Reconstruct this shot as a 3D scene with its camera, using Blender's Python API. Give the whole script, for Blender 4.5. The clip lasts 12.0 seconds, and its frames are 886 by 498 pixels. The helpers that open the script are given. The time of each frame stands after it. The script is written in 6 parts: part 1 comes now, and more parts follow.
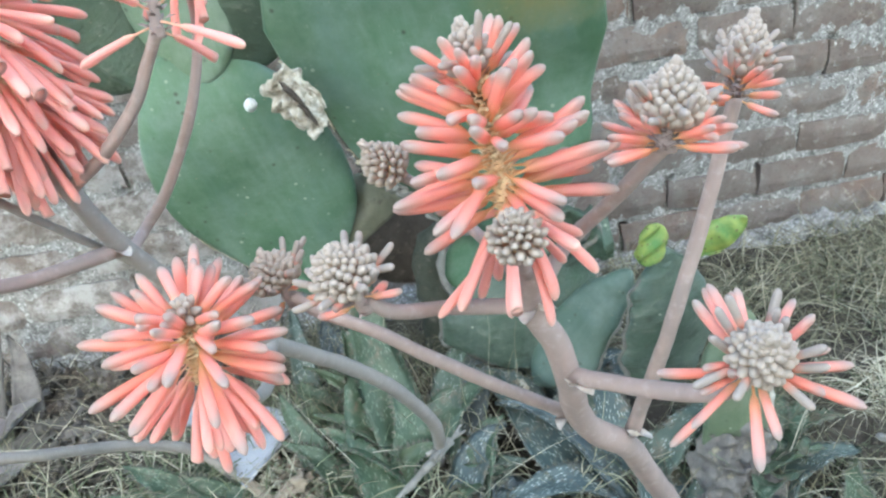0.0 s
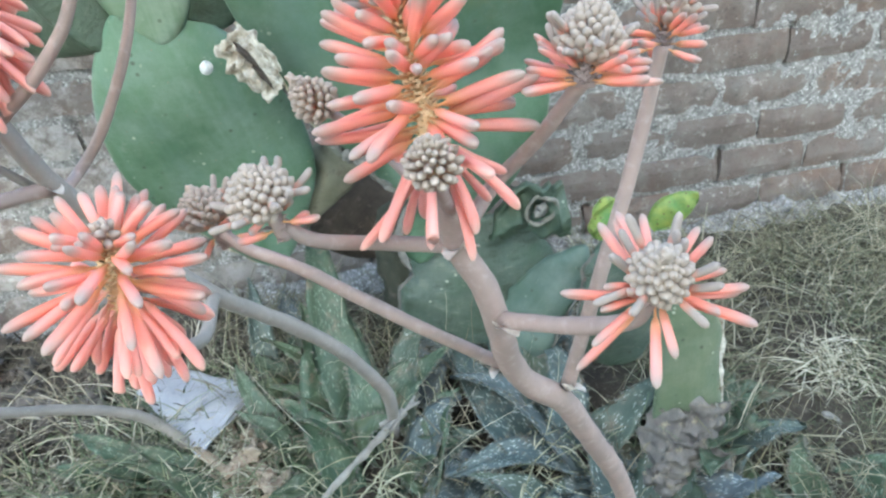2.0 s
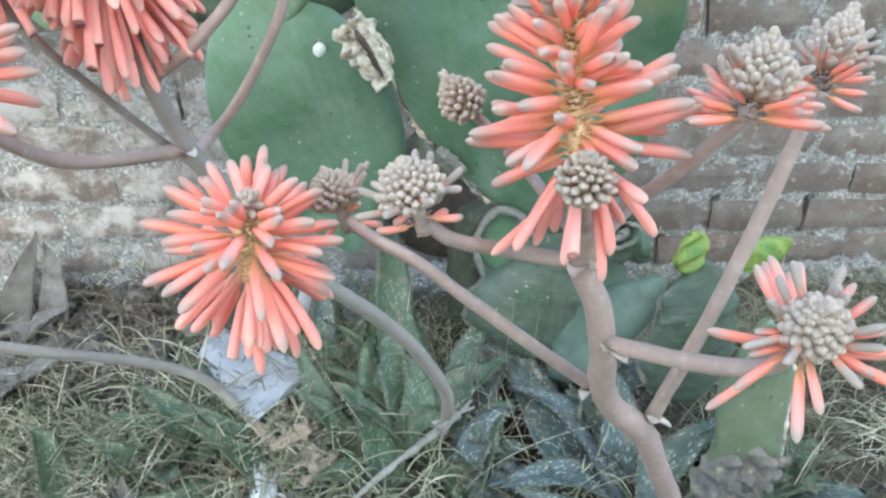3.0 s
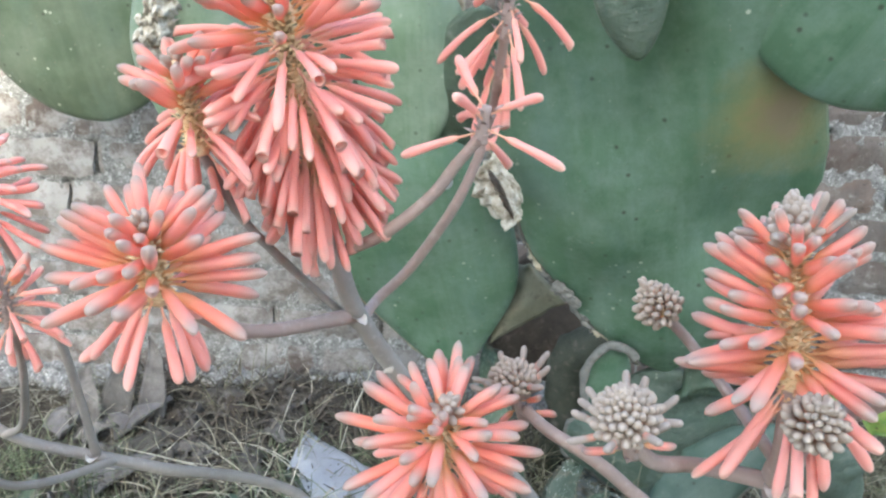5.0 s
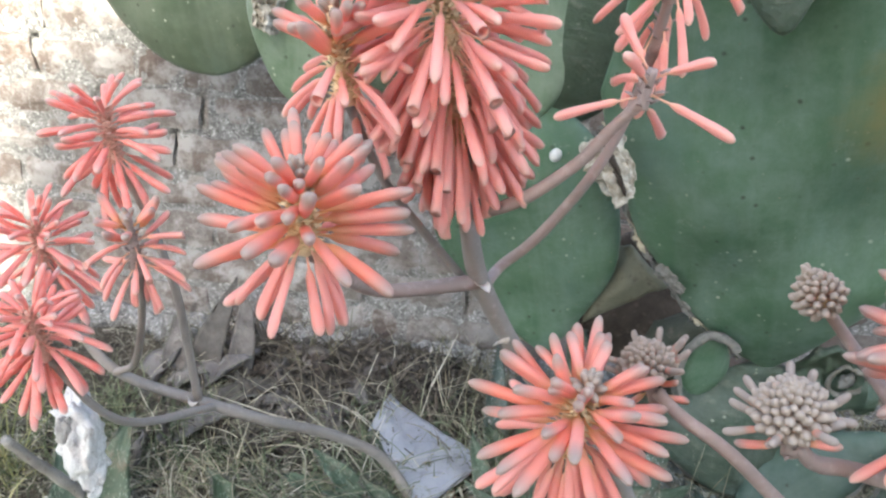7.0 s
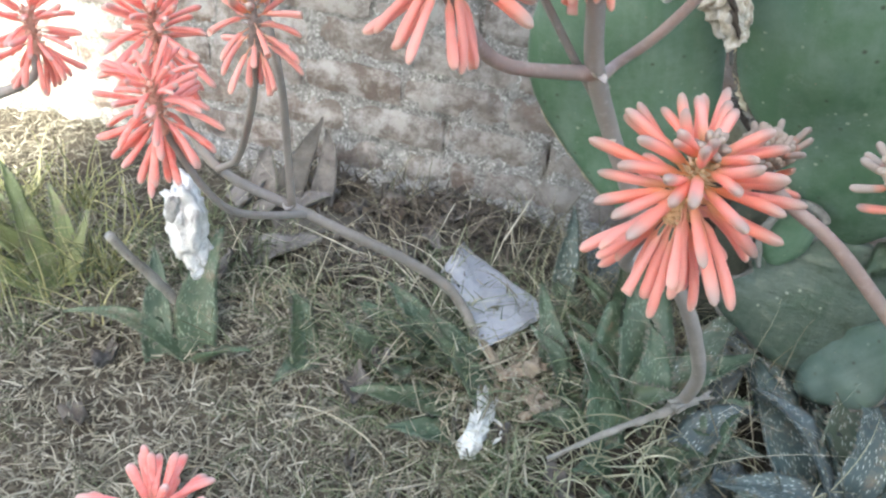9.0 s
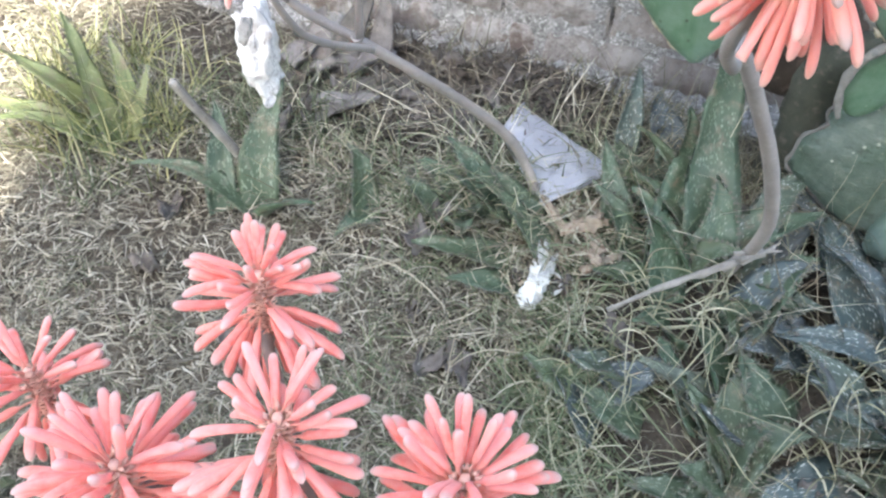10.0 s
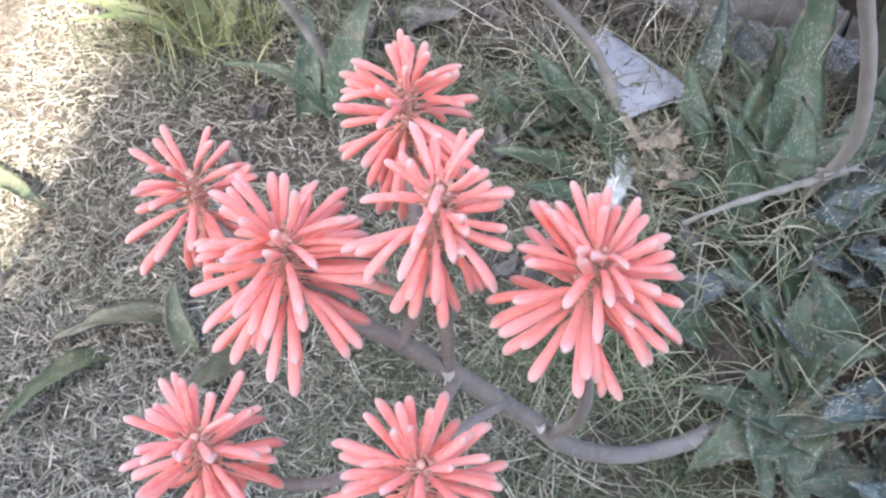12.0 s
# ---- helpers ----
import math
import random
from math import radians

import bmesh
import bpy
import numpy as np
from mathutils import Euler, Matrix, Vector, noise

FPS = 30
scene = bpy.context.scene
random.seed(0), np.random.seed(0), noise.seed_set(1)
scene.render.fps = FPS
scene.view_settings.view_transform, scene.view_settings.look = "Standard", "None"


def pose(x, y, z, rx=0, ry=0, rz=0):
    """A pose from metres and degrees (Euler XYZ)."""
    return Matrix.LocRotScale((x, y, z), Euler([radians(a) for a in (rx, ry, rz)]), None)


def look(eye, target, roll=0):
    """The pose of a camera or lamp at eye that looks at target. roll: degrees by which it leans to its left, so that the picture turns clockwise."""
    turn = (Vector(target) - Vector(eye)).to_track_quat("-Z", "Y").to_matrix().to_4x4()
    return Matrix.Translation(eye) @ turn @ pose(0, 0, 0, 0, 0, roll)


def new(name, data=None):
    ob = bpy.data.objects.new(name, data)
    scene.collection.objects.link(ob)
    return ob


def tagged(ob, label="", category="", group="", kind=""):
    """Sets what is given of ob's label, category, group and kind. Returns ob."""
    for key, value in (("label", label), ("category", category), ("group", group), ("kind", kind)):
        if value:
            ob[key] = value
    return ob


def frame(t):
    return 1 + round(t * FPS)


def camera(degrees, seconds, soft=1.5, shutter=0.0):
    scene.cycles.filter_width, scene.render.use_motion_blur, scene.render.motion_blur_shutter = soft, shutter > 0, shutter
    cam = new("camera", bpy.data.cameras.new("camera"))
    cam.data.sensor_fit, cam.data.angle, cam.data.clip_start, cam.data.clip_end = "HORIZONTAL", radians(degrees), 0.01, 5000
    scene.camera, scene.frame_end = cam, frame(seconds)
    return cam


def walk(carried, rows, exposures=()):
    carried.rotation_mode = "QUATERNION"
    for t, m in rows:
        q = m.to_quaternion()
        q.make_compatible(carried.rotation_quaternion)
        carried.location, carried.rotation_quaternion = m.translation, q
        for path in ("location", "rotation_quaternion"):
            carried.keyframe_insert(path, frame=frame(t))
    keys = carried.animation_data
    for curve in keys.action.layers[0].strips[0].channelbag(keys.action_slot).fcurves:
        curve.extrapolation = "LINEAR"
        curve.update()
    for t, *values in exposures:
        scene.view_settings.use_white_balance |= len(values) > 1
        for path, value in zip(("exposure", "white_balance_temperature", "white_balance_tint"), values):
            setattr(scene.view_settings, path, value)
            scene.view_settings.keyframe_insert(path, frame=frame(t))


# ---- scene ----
cam = camera(61.7, 12.0, soft=2.4)
PATH = [
    (0, (-0.173, -0.013, 0.97), (-0.052, 1.713, -0.034), -7.0),
    (0.5, (-0.178, -0.013, 0.969), (-0.052, 1.711, -0.037), -7.2),
    (1, (-0.166, -0.017, 0.964), (0.005, 1.704, -0.042), -7.1),
    (1.5, (-0.152, -0.026, 0.952), (0.043, 1.684, -0.067), -6.6),
    (2, (-0.148, -0.038, 0.94), (0.032, 1.671, -0.083), -4.8),
    (2.5, (-0.164, -0.039, 0.941), (-0.026, 1.677, -0.076), -2.8),
    (3, (-0.195, -0.032, 0.943), (-0.141, 1.691, -0.07), 1.3),
    (3.5, (-0.227, -0.029, 0.956), (-0.246, 1.714, -0.026), 3.5),
    (3.7, (-0.236, -0.028, 0.963), (-0.278, 1.723, -0.004), 4.1),
    (5.3, (-0.285, 0.003, 1.006), (-0.412, 1.828, 0.198), 2.5),
    (5.5, (-0.291, 0.002, 1.008), (-0.431, 1.826, 0.198), 2.9),
    (6, (-0.308, 0.006, 0.999), (-0.53, 1.814, 0.174), 3.0),
    (6.5, (-0.326, 0.004, 0.99), (-0.577, 1.797, 0.141), 3.9),
    (6.7, (-0.317, 0.008, 0.988), (-0.597, 1.787, 0.118), 3.8),
    (8.3, (-0.326, -0.011, 0.958), (-0.67, 1.686, -0.043), 4.9),
    (8.5, (-0.325, -0.022, 0.94), (-0.686, 1.641, -0.111), 5.4),
    (9, (-0.332, -0.047, 0.922), (-0.735, 1.536, -0.233), 7.2),
    (9.5, (-0.331, -0.07, 0.9), (-0.744, 1.413, -0.377), 6.3),
    (10, (-0.346, -0.1, 0.854), (-0.772, 1.294, -0.515), 6.2),
    (10.5, (-0.361, -0.124, 0.831), (-0.812, 1.221, -0.579), 5.9),
    (11, (-0.369, -0.15, 0.797), (-0.807, 1.163, -0.647), 5.8),
    (11.5, (-0.365, -0.183, 0.792), (-0.821, 1.122, -0.654), 5.9),
    (12, (-0.361, -0.212, 0.806), (-0.856, 1.08, -0.638), 6.5),
]
SKY = 0.12
EXPOSURES = [(0.0, 3.17, 6450, -4), (3.5, 3.1, 6450, -4), (5.5, 2.84, 6650, 2), (6.5, 2.66, 6750, 5), (8.5, 2.74, 6850, 2), (9.5, 3.04, 6760, 4), (10.3, 3.19, 6600, 8), (12.0, 3.04, 6500, 13)]
walk(cam, [(t, look(eye, target, roll)) for t, eye, target, roll in PATH], EXPOSURES)

# ---- world and light ----
SUN_WAY = Vector((0.08, -1.0, 0.94)).normalized()      # towards the sun
world = bpy.data.worlds.new("sky")
scene.world = world
world.use_nodes = True
wn = world.node_tree.nodes
sky = wn.new("ShaderNodeTexSky")
sky.sky_type = "NISHITA"
sky.sun_disc = False
sky.sun_elevation = math.asin(SUN_WAY.z)
sky.sun_rotation = math.atan2(SUN_WAY.x, SUN_WAY.y)
sky.dust_density = 2.5
wn["Background"].inputs[1].default_value = SKY
world.node_tree.links.new(sky.outputs[0], wn["Background"].inputs[0])
sun_data = bpy.data.lights.new("sun", "SUN")
sun_data.energy, sun_data.angle, sun_data.color = 4.0, radians(2.4), (1.0, 0.95, 0.86)
sun = new("sun", sun_data)
sun.matrix_world = look(SUN_WAY * 20, (0, 0, 0))


# ---- materials ----
def material(name, rough=0.6, spec=0.35):
    m = bpy.data.materials.new(name)
    m.use_nodes = True
    nt = m.node_tree
    b = nt.nodes["Principled BSDF"]
    b.inputs["Roughness"].default_value = rough
    b.inputs["Specular IOR Level"].default_value = spec
    return m, nt, b


def node(nt, kind, **values):
    n = nt.nodes.new("ShaderNode" + kind)
    for k, v in values.items():
        if k in ("operation", "blend_type", "data_type", "feature", "noise_dimensions"):
            if k == "operation":
                n.operation = v
            elif k == "blend_type":
                n.blend_type = v
            elif k == "data_type":
                n.data_type = v
            elif k == "feature":
                n.feature = v
        else:
            n.inputs[k.replace("_", " ")].default_value = v
    return n


def coords(nt, which="Object"):
    return nt.nodes.new("ShaderNodeTexCoord").outputs[which]


def noise_of(nt, vec, scale, detail=4.0, rough=0.6):
    n = node(nt, "TexNoise", Scale=scale, Detail=detail, Roughness=rough)
    nt.links.new(vec, n.inputs["Vector"])
    return n.outputs["Fac"]


def ramp(nt, fac, stops):
    r = nt.nodes.new("ShaderNodeValToRGB")
    e = r.color_ramp.elements
    while len(e) < len(stops):
        e.new(0.5)
    for el, (p, c) in zip(e, stops):
        el.position = p
        el.color = (*c, 1) if len(c) == 3 else c
    nt.links.new(fac, r.inputs["Fac"])
    return r.outputs["Color"]


def mix(nt, fac, a, b, kind="MIX"):
    m = nt.nodes.new("ShaderNodeMix")
    m.data_type, m.blend_type = "RGBA", kind
    for value, socket in ((fac, m.inputs[0]), (a, m.inputs[6]), (b, m.inputs[7])):
        if isinstance(value, (int, float)):
            socket.default_value = value
        elif isinstance(value, tuple):
            socket.default_value = (*value, 1)
        else:
            nt.links.new(value, socket)
    return m.outputs[2]


def maprange(nt, value, a, b, c=0.0, d=1.0):
    m = node(nt, "MapRange")
    for i, v in enumerate((a, b, c, d)):
        m.inputs[i + 1].default_value = v
    nt.links.new(value, m.inputs[0])
    return m.outputs[0]


def bump(nt, b, height, strength=0.4, distance=0.002):
    n = node(nt, "Bump", Strength=strength, Distance=distance)
    nt.links.new(height, n.inputs["Height"])
    nt.links.new(n.outputs[0], b.inputs["Normal"])


def color_to(nt, b, col):
    nt.links.new(col, b.inputs["Base Color"])


def axis_z(nt, vec):
    s = nt.nodes.new("ShaderNodeSeparateXYZ")
    nt.links.new(vec, s.inputs[0])
    return s.outputs["Z"]


def rnd(nt):
    return nt.nodes.new("ShaderNodeObjectInfo").outputs["Random"]


def island(nt):
    return nt.nodes.new("ShaderNodeNewGeometry").outputs["Random Per Island"]


def see_through(nt, b, col, share):
    """Lets light soak through thin petals."""
    leaky = nt.nodes.new("ShaderNodeBsdfTranslucent")
    both = nt.nodes.new("ShaderNodeMixShader")
    both.inputs[0].default_value = share
    nt.links.new(col, leaky.inputs["Color"])
    nt.links.new(b.outputs[0], both.inputs[1])
    nt.links.new(leaky.outputs[0], both.inputs[2])
    nt.links.new(both.outputs[0], nt.nodes["Material Output"].inputs["Surface"])


def make_flower_mat(name, foot, deep, pale, end):
    m, nt, b = material(name, 0.55, 0.3)
    v = coords(nt)
    z = axis_z(nt, v)
    body = mix(nt, rnd(nt), deep, pale)
    body = mix(nt, maprange(nt, noise_of(nt, v, 150, 4), 0.35, 0.75), body, (0.90, 0.41, 0.36))
    base = mix(nt, maprange(nt, z, 0.010, 0.022), foot, body)
    bloom = maprange(nt, noise_of(nt, v, 70, 3), 0.40, 0.66, 0, 0.55)
    base = mix(nt, bloom, base, (0.90, 0.45, 0.40))
    tip = mix(nt, maprange(nt, z, 0.0475, 0.0545), base, end)
    color_to(nt, b, tip)
    b.inputs["Sheen Weight"].default_value = 0.25
    see_through(nt, b, mix(nt, 0.35, tip, (1.0, 0.62, 0.50)), 0.34)
    bump(nt, b, noise_of(nt, v, 600, 2), 0.15, 0.0005)
    return m


def make_young_mat():
    m, nt, b = material("young_coral_petal", 0.55, 0.3)
    v = coords(nt)
    z = axis_z(nt, v)
    body = mix(nt, rnd(nt), (0.92, 0.325, 0.240), (0.93, 0.440, 0.380))
    base = mix(nt, maprange(nt, z, 0.008, 0.024), (0.80, 0.46, 0.22), body)
    fade = mix(nt, rnd(nt), (0.50, 0.375, 0.33), (0.44, 0.37, 0.325))
    tip = mix(nt, maprange(nt, z, 0.033, 0.0445), base, fade)
    color_to(nt, b, tip)
    see_through(nt, b, mix(nt, 0.35, tip, (1.0, 0.62, 0.50)), 0.34)
    bump(nt, b, noise_of(nt, v, 600, 2), 0.15, 0.0005)
    return m


def make_half_mat():
    m, nt, b = material("half_open_petal", 0.65, 0.25)
    v = coords(nt)
    z = axis_z(nt, v)
    body = mix(nt, maprange(nt, z, 0.010, 0.026), (0.66, 0.20, 0.12), (0.30, 0.245, 0.212))
    color_to(nt, b, mix(nt, maprange(nt, noise_of(nt, v, 200, 3), 0.4, 0.7, 0, 0.5), body, (0.35, 0.285, 0.25)))
    bump(nt, b, noise_of(nt, v, 600, 2), 0.2, 0.0005)
    return m


def make_bud_mat():
    m, nt, b = material("grey_bud", 0.75, 0.2)
    v = coords(nt)
    z = axis_z(nt, v)
    body = mix(nt, rnd(nt), (0.275, 0.215, 0.178), (0.36, 0.29, 0.24))
    body = mix(nt, maprange(nt, z, 0.010, 0.016), body, (0.37, 0.305, 0.255))
    col = mix(nt, maprange(nt, z, 0.0, 0.010), (0.52, 0.20, 0.10), body)
    color_to(nt, b, col)
    bump(nt, b, noise_of(nt, v, 700, 2), 0.2, 0.0005)
    return m


def make_plain(name, c1, c2, scale, rough=0.7, c3=None, fine=None, bumps=0.3, dist=0.002, spec=0.3):
    m, nt, b = material(name, rough, spec)
    v = coords(nt)
    col = mix(nt, maprange(nt, noise_of(nt, v, scale), 0.35, 0.65), c1, c2)
    if c3:
        col = mix(nt, maprange(nt, noise_of(nt, v, fine or scale * 7, 6), 0.55, 0.72), col, c3)
    color_to(nt, b, col)
    bump(nt, b, noise_of(nt, v, (fine or scale * 7) * 1.5, 5), bumps, dist)
    return m


def make_leaf_mat(name, a, c, spot, other=(0.115, 0.135, 0.15)):
    """Fleshy leaf with pale spots drawn out across the blade in uneven bands."""
    m, nt, b = material(name, 0.5, 0.4)
    uv = coords(nt, "UV")
    obj = coords(nt, "Object")
    mp = node(nt, "Mapping", Scale=(23, 22, 1))
    nt.links.new(uv, mp.inputs[0])
    shift = node(nt, "VectorMath", operation="ADD")
    nt.links.new(mp.outputs[0], shift.inputs[0])
    nt.links.new(rnd(nt), shift.inputs[1])
    vor = node(nt, "TexVoronoi", Scale=1.0)
    nt.links.new(shift.outputs[0], vor.inputs["Vector"])
    dots = maprange(nt, vor.outputs["Distance"], 0.32, 0.22)
    patch = maprange(nt, noise_of(nt, obj, 30, 3), 0.38, 0.52)
    mul = node(nt, "Math", operation="MULTIPLY")
    nt.links.new(dots, mul.inputs[0])
    nt.links.new(patch, mul.inputs[1])
    base = mix(nt, maprange(nt, noise_of(nt, obj, 14, 4), 0.35, 0.65), a, c)
    base = mix(nt, maprange(nt, rnd(nt), 0.0, 0.5, 0.45, 0.0), base, (0.078, 0.100, 0.040))
    base = mix(nt, maprange(nt, rnd(nt), 0.55, 1.0, 0.0, 0.6), base, other)
    col = mix(nt, mul.outputs[0], base, spot)
    dirt = maprange(nt, noise_of(nt, obj, 60, 5), 0.54, 0.74, 0, 0.5)
    col = mix(nt, dirt, col, (0.19, 0.175, 0.135))
    dried = maprange(nt, noise_of(nt, obj, 17, 6, 0.75), 0.53, 0.66, 0, 0.85)
    col = mix(nt, dried, col, (0.155, 0.12, 0.085))
    color_to(nt, b, col)
    bump(nt, b, noise_of(nt, obj, 220, 3), 0.25, 0.001)
    return m


def make_pad_mat(name, a, c, scar, dust=(0.20, 0.29, 0.27), wrinkle=0.0, stain=None):
    m, nt, b = material(name, 0.48, 0.4)
    v = coords(nt)
    base = mix(nt, maprange(nt, noise_of(nt, v, 5, 3), 0.38, 0.62), a, c)
    bloom = maprange(nt, noise_of(nt, v, 9, 6, 0.7), 0.44, 0.68, 0, 0.7)
    base = mix(nt, bloom, base, dust)
    vor = node(nt, "TexVoronoi", Scale=46.0)
    nt.links.new(v, vor.inputs["Vector"])
    flecks = maprange(nt, vor.outputs["Distance"], 0.16, 0.08)
    some = maprange(nt, noise_of(nt, v, 24, 2), 0.52, 0.60)
    mul = node(nt, "Math", operation="MULTIPLY")
    nt.links.new(flecks, mul.inputs[0])
    nt.links.new(some, mul.inputs[1])
    col = mix(nt, mul.outputs[0], base, (0.42, 0.44, 0.36))
    brown = maprange(nt, noise_of(nt, v, 6.5, 6), 0.63, 0.76, 0, 0.8)
    col = mix(nt, brown, col, scar)
    streak = node(nt, "Mapping", Scale=(30.0, 30.0, 2.2))
    nt.links.new(v, streak.inputs[0])
    col = mix(nt, maprange(nt, noise_of(nt, streak.outputs[0], 1.0, 5, 0.6), 0.50, 0.72, 0, 0.45), col, dust)
    pit = node(nt, "TexVoronoi", Scale=33.0)
    nt.links.new(v, pit.inputs["Vector"])
    pits = maprange(nt, pit.outputs["Distance"], 0.13, 0.05, 0, 0.8)
    col = mix(nt, pits, col, (0.04, 0.045, 0.028))
    scratch = maprange(nt, noise_of(nt, v, 75, 7, 0.8), 0.63, 0.70, 0, 0.7)
    col = mix(nt, scratch, col, (0.30, 0.32, 0.27))
    scuff = maprange(nt, noise_of(nt, v, 13, 7, 0.8), 0.60, 0.70, 0, 0.42)
    col = mix(nt, scuff, col, (0.24, 0.30, 0.265))
    dark = maprange(nt, noise_of(nt, v, 3.6, 6, 0.7), 0.47, 0.66, 0, 0.65)
    col = mix(nt, dark, col, (0.040, 0.085, 0.042))
    wide = node(nt, "Mapping", Scale=(7.0, 7.0, 3.0))
    nt.links.new(v, wide.inputs[0])
    col = mix(nt, maprange(nt, noise_of(nt, wide.outputs[0], 1.0, 5, 0.65), 0.50, 0.68, 0, 0.6), col, tuple(0.5 * q + w for q, w in zip(dust, (0.02, 0.05, 0.055))))
    if stain is not None:
        far = node(nt, "VectorMath", operation="DISTANCE")
        nt.links.new(v, far.inputs[0])
        far.inputs[1].default_value = stain
        ragged = node(nt, "Math", operation="MULTIPLY_ADD")
        nt.links.new(noise_of(nt, v, 22, 6, 0.7), ragged.inputs[0])
        ragged.inputs[1].default_value = 0.10
        nt.links.new(far.outputs["Value"], ragged.inputs[2])
        col = mix(nt, maprange(nt, ragged.outputs[0], 0.150, 0.085, 0, 0.75), col, (0.215, 0.185, 0.075))
        col = mix(nt, maprange(nt, ragged.outputs[0], 0.098, 0.070, 0, 0.85), col, (0.20, 0.155, 0.105))
    color_to(nt, b, col)
    if wrinkle:
        mp = node(nt, "Mapping", Scale=(1.0, 1.0, 1.9))
        nt.links.new(v, mp.inputs[0])
        fold = noise_of(nt, mp.outputs[0], 19, 7, 0.7)
        # shading of the folds put into the colour: pale crests, dark creases
        col = mix(nt, maprange(nt, fold, 0.56, 0.70, 0, 0.5 * wrinkle), col, (0.22, 0.23, 0.19))
        col = mix(nt, maprange(nt, fold, 0.46, 0.36, 0, 0.75 * wrinkle), col, (0.035, 0.05, 0.03))
        color_to(nt, b, col)
        bump(nt, b, fold, 0.9, 0.010)
    else:
        bump(nt, b, noise_of(nt, v, 34, 6, 0.65), 0.5, 0.004)
    return m


def make_young_pad_mat():
    m, nt, b = material("yellow_green_cactus", 0.5, 0.35)
    v = coords(nt)
    base = mix(nt, maprange(nt, noise_of(nt, v, 28, 3), 0.35, 0.65), (0.075, 0.165, 0.045), (0.27, 0.30, 0.075))
    vor = node(nt, "TexVoronoi", Scale=95.0)
    nt.links.new(v, vor.inputs["Vector"])
    base = mix(nt, maprange(nt, vor.outputs["Distance"], 0.22, 0.12), base, (0.09, 0.075, 0.03))
    color_to(nt, b, base)
    bump(nt, b, noise_of(nt, v, 90, 4), 0.6, 0.003)
    return m


def make_brick_mat():
    m, nt, b = material("weathered_brick", 0.9, 0.15)
    v = coords(nt)
    geo = nt.nodes.new("ShaderNodeNewGeometry").outputs["Position"]
    base = ramp(nt, rnd(nt), [(0.0, (0.132, 0.100, 0.086)), (0.35, (0.172, 0.132, 0.114)), (0.7, (0.148, 0.126, 0.116)), (1.0, (0.200, 0.136, 0.108))])
    base = mix(nt, maprange(nt, noise_of(nt, v, 30, 6), 0.35, 0.7), base, (0.130, 0.105, 0.092))
    grey = maprange(nt, noise_of(nt, geo, 7, 6, 0.7), 0.42, 0.64, 0, 0.75)
    base = mix(nt, grey, base, (0.215, 0.198, 0.185))
    pits = maprange(nt, noise_of(nt, geo, 130, 6, 0.75), 0.43, 0.36, 0, 0.8)
    base = mix(nt, pits, base, (0.085, 0.07, 0.062))
    white = maprange(nt, noise_of(nt, geo, 34, 8, 0.8), 0.56, 0.68, 0, 0.85)
    base = mix(nt, white, base, (0.44, 0.42, 0.40))
    side = nt.nodes.new("ShaderNodeSeparateXYZ")
    nt.links.new(geo, side.inputs[0])
    washed = node(nt, "Math", operation="MULTIPLY")
    nt.links.new(maprange(nt, side.outputs["X"], -0.15, -0.75), washed.inputs[0])
    nt.links.new(maprange(nt, noise_of(nt, geo, 13, 8, 0.78), 0.44, 0.58, 0, 0.8), washed.inputs[1])
    base = mix(nt, washed.outputs[0], base, (0.42, 0.40, 0.385))
    color_to(nt, b, base)
    bump(nt, b, noise_of(nt, geo, 90, 8, 0.8), 0.9, 0.007)
    return m


def make_mortar_mat():
    m, nt, b = material("lime_mortar", 0.95, 0.1)
    v = coords(nt)
    base = mix(nt, maprange(nt, noise_of(nt, v, 45, 9, 0.8), 0.38, 0.60), (0.125, 0.120, 0.115), (0.335, 0.328, 0.318))
    lumps = maprange(nt, noise_of(nt, v, 130, 6, 0.75), 0.53, 0.60, 0, 0.9)
    base = mix(nt, lumps, base, (0.56, 0.545, 0.53))
    pits = maprange(nt, noise_of(nt, v, 150, 5, 0.75), 0.45, 0.38, 0, 0.85)
    base = mix(nt, pits, base, (0.085, 0.078, 0.072))
    color_to(nt, b, base)
    bump(nt, b, noise_of(nt, v, 110, 8, 0.8), 0.9, 0.008)
    return m


def make_blade_mat(name, stops, rough=0.7):
    m, nt, b = material(name, rough, 0.25)
    col = ramp(nt, island(nt), stops)
    col = mix(nt, noise_of(nt, coords(nt), 60, 3), col, mix(nt, 0.5, col, (0.12, 0.10, 0.08)))
    color_to(nt, b, col)
    return m


M_FLOWER, M_RIPE = make_flower_mat("coral_petal", (0.84, 0.50, 0.33), (0.92, 0.340, 0.270), (0.93, 0.470, 0.420), (0.78, 0.50, 0.42)), make_flower_mat("ripe_coral_petal", (0.74, 0.31, 0.235), (0.88, 0.195, 0.155), (0.90, 0.365, 0.330), (0.66, 0.46, 0.42))
M_YOUNG, M_BUD, M_HALF = make_young_mat(), make_bud_mat(), make_half_mat()
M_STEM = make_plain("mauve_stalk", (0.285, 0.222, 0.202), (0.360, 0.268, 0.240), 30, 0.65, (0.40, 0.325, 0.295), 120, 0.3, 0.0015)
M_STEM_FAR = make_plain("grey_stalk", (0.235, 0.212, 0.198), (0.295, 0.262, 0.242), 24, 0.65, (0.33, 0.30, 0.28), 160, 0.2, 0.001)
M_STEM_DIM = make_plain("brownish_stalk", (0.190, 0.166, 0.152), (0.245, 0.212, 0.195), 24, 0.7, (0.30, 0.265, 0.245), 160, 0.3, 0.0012)
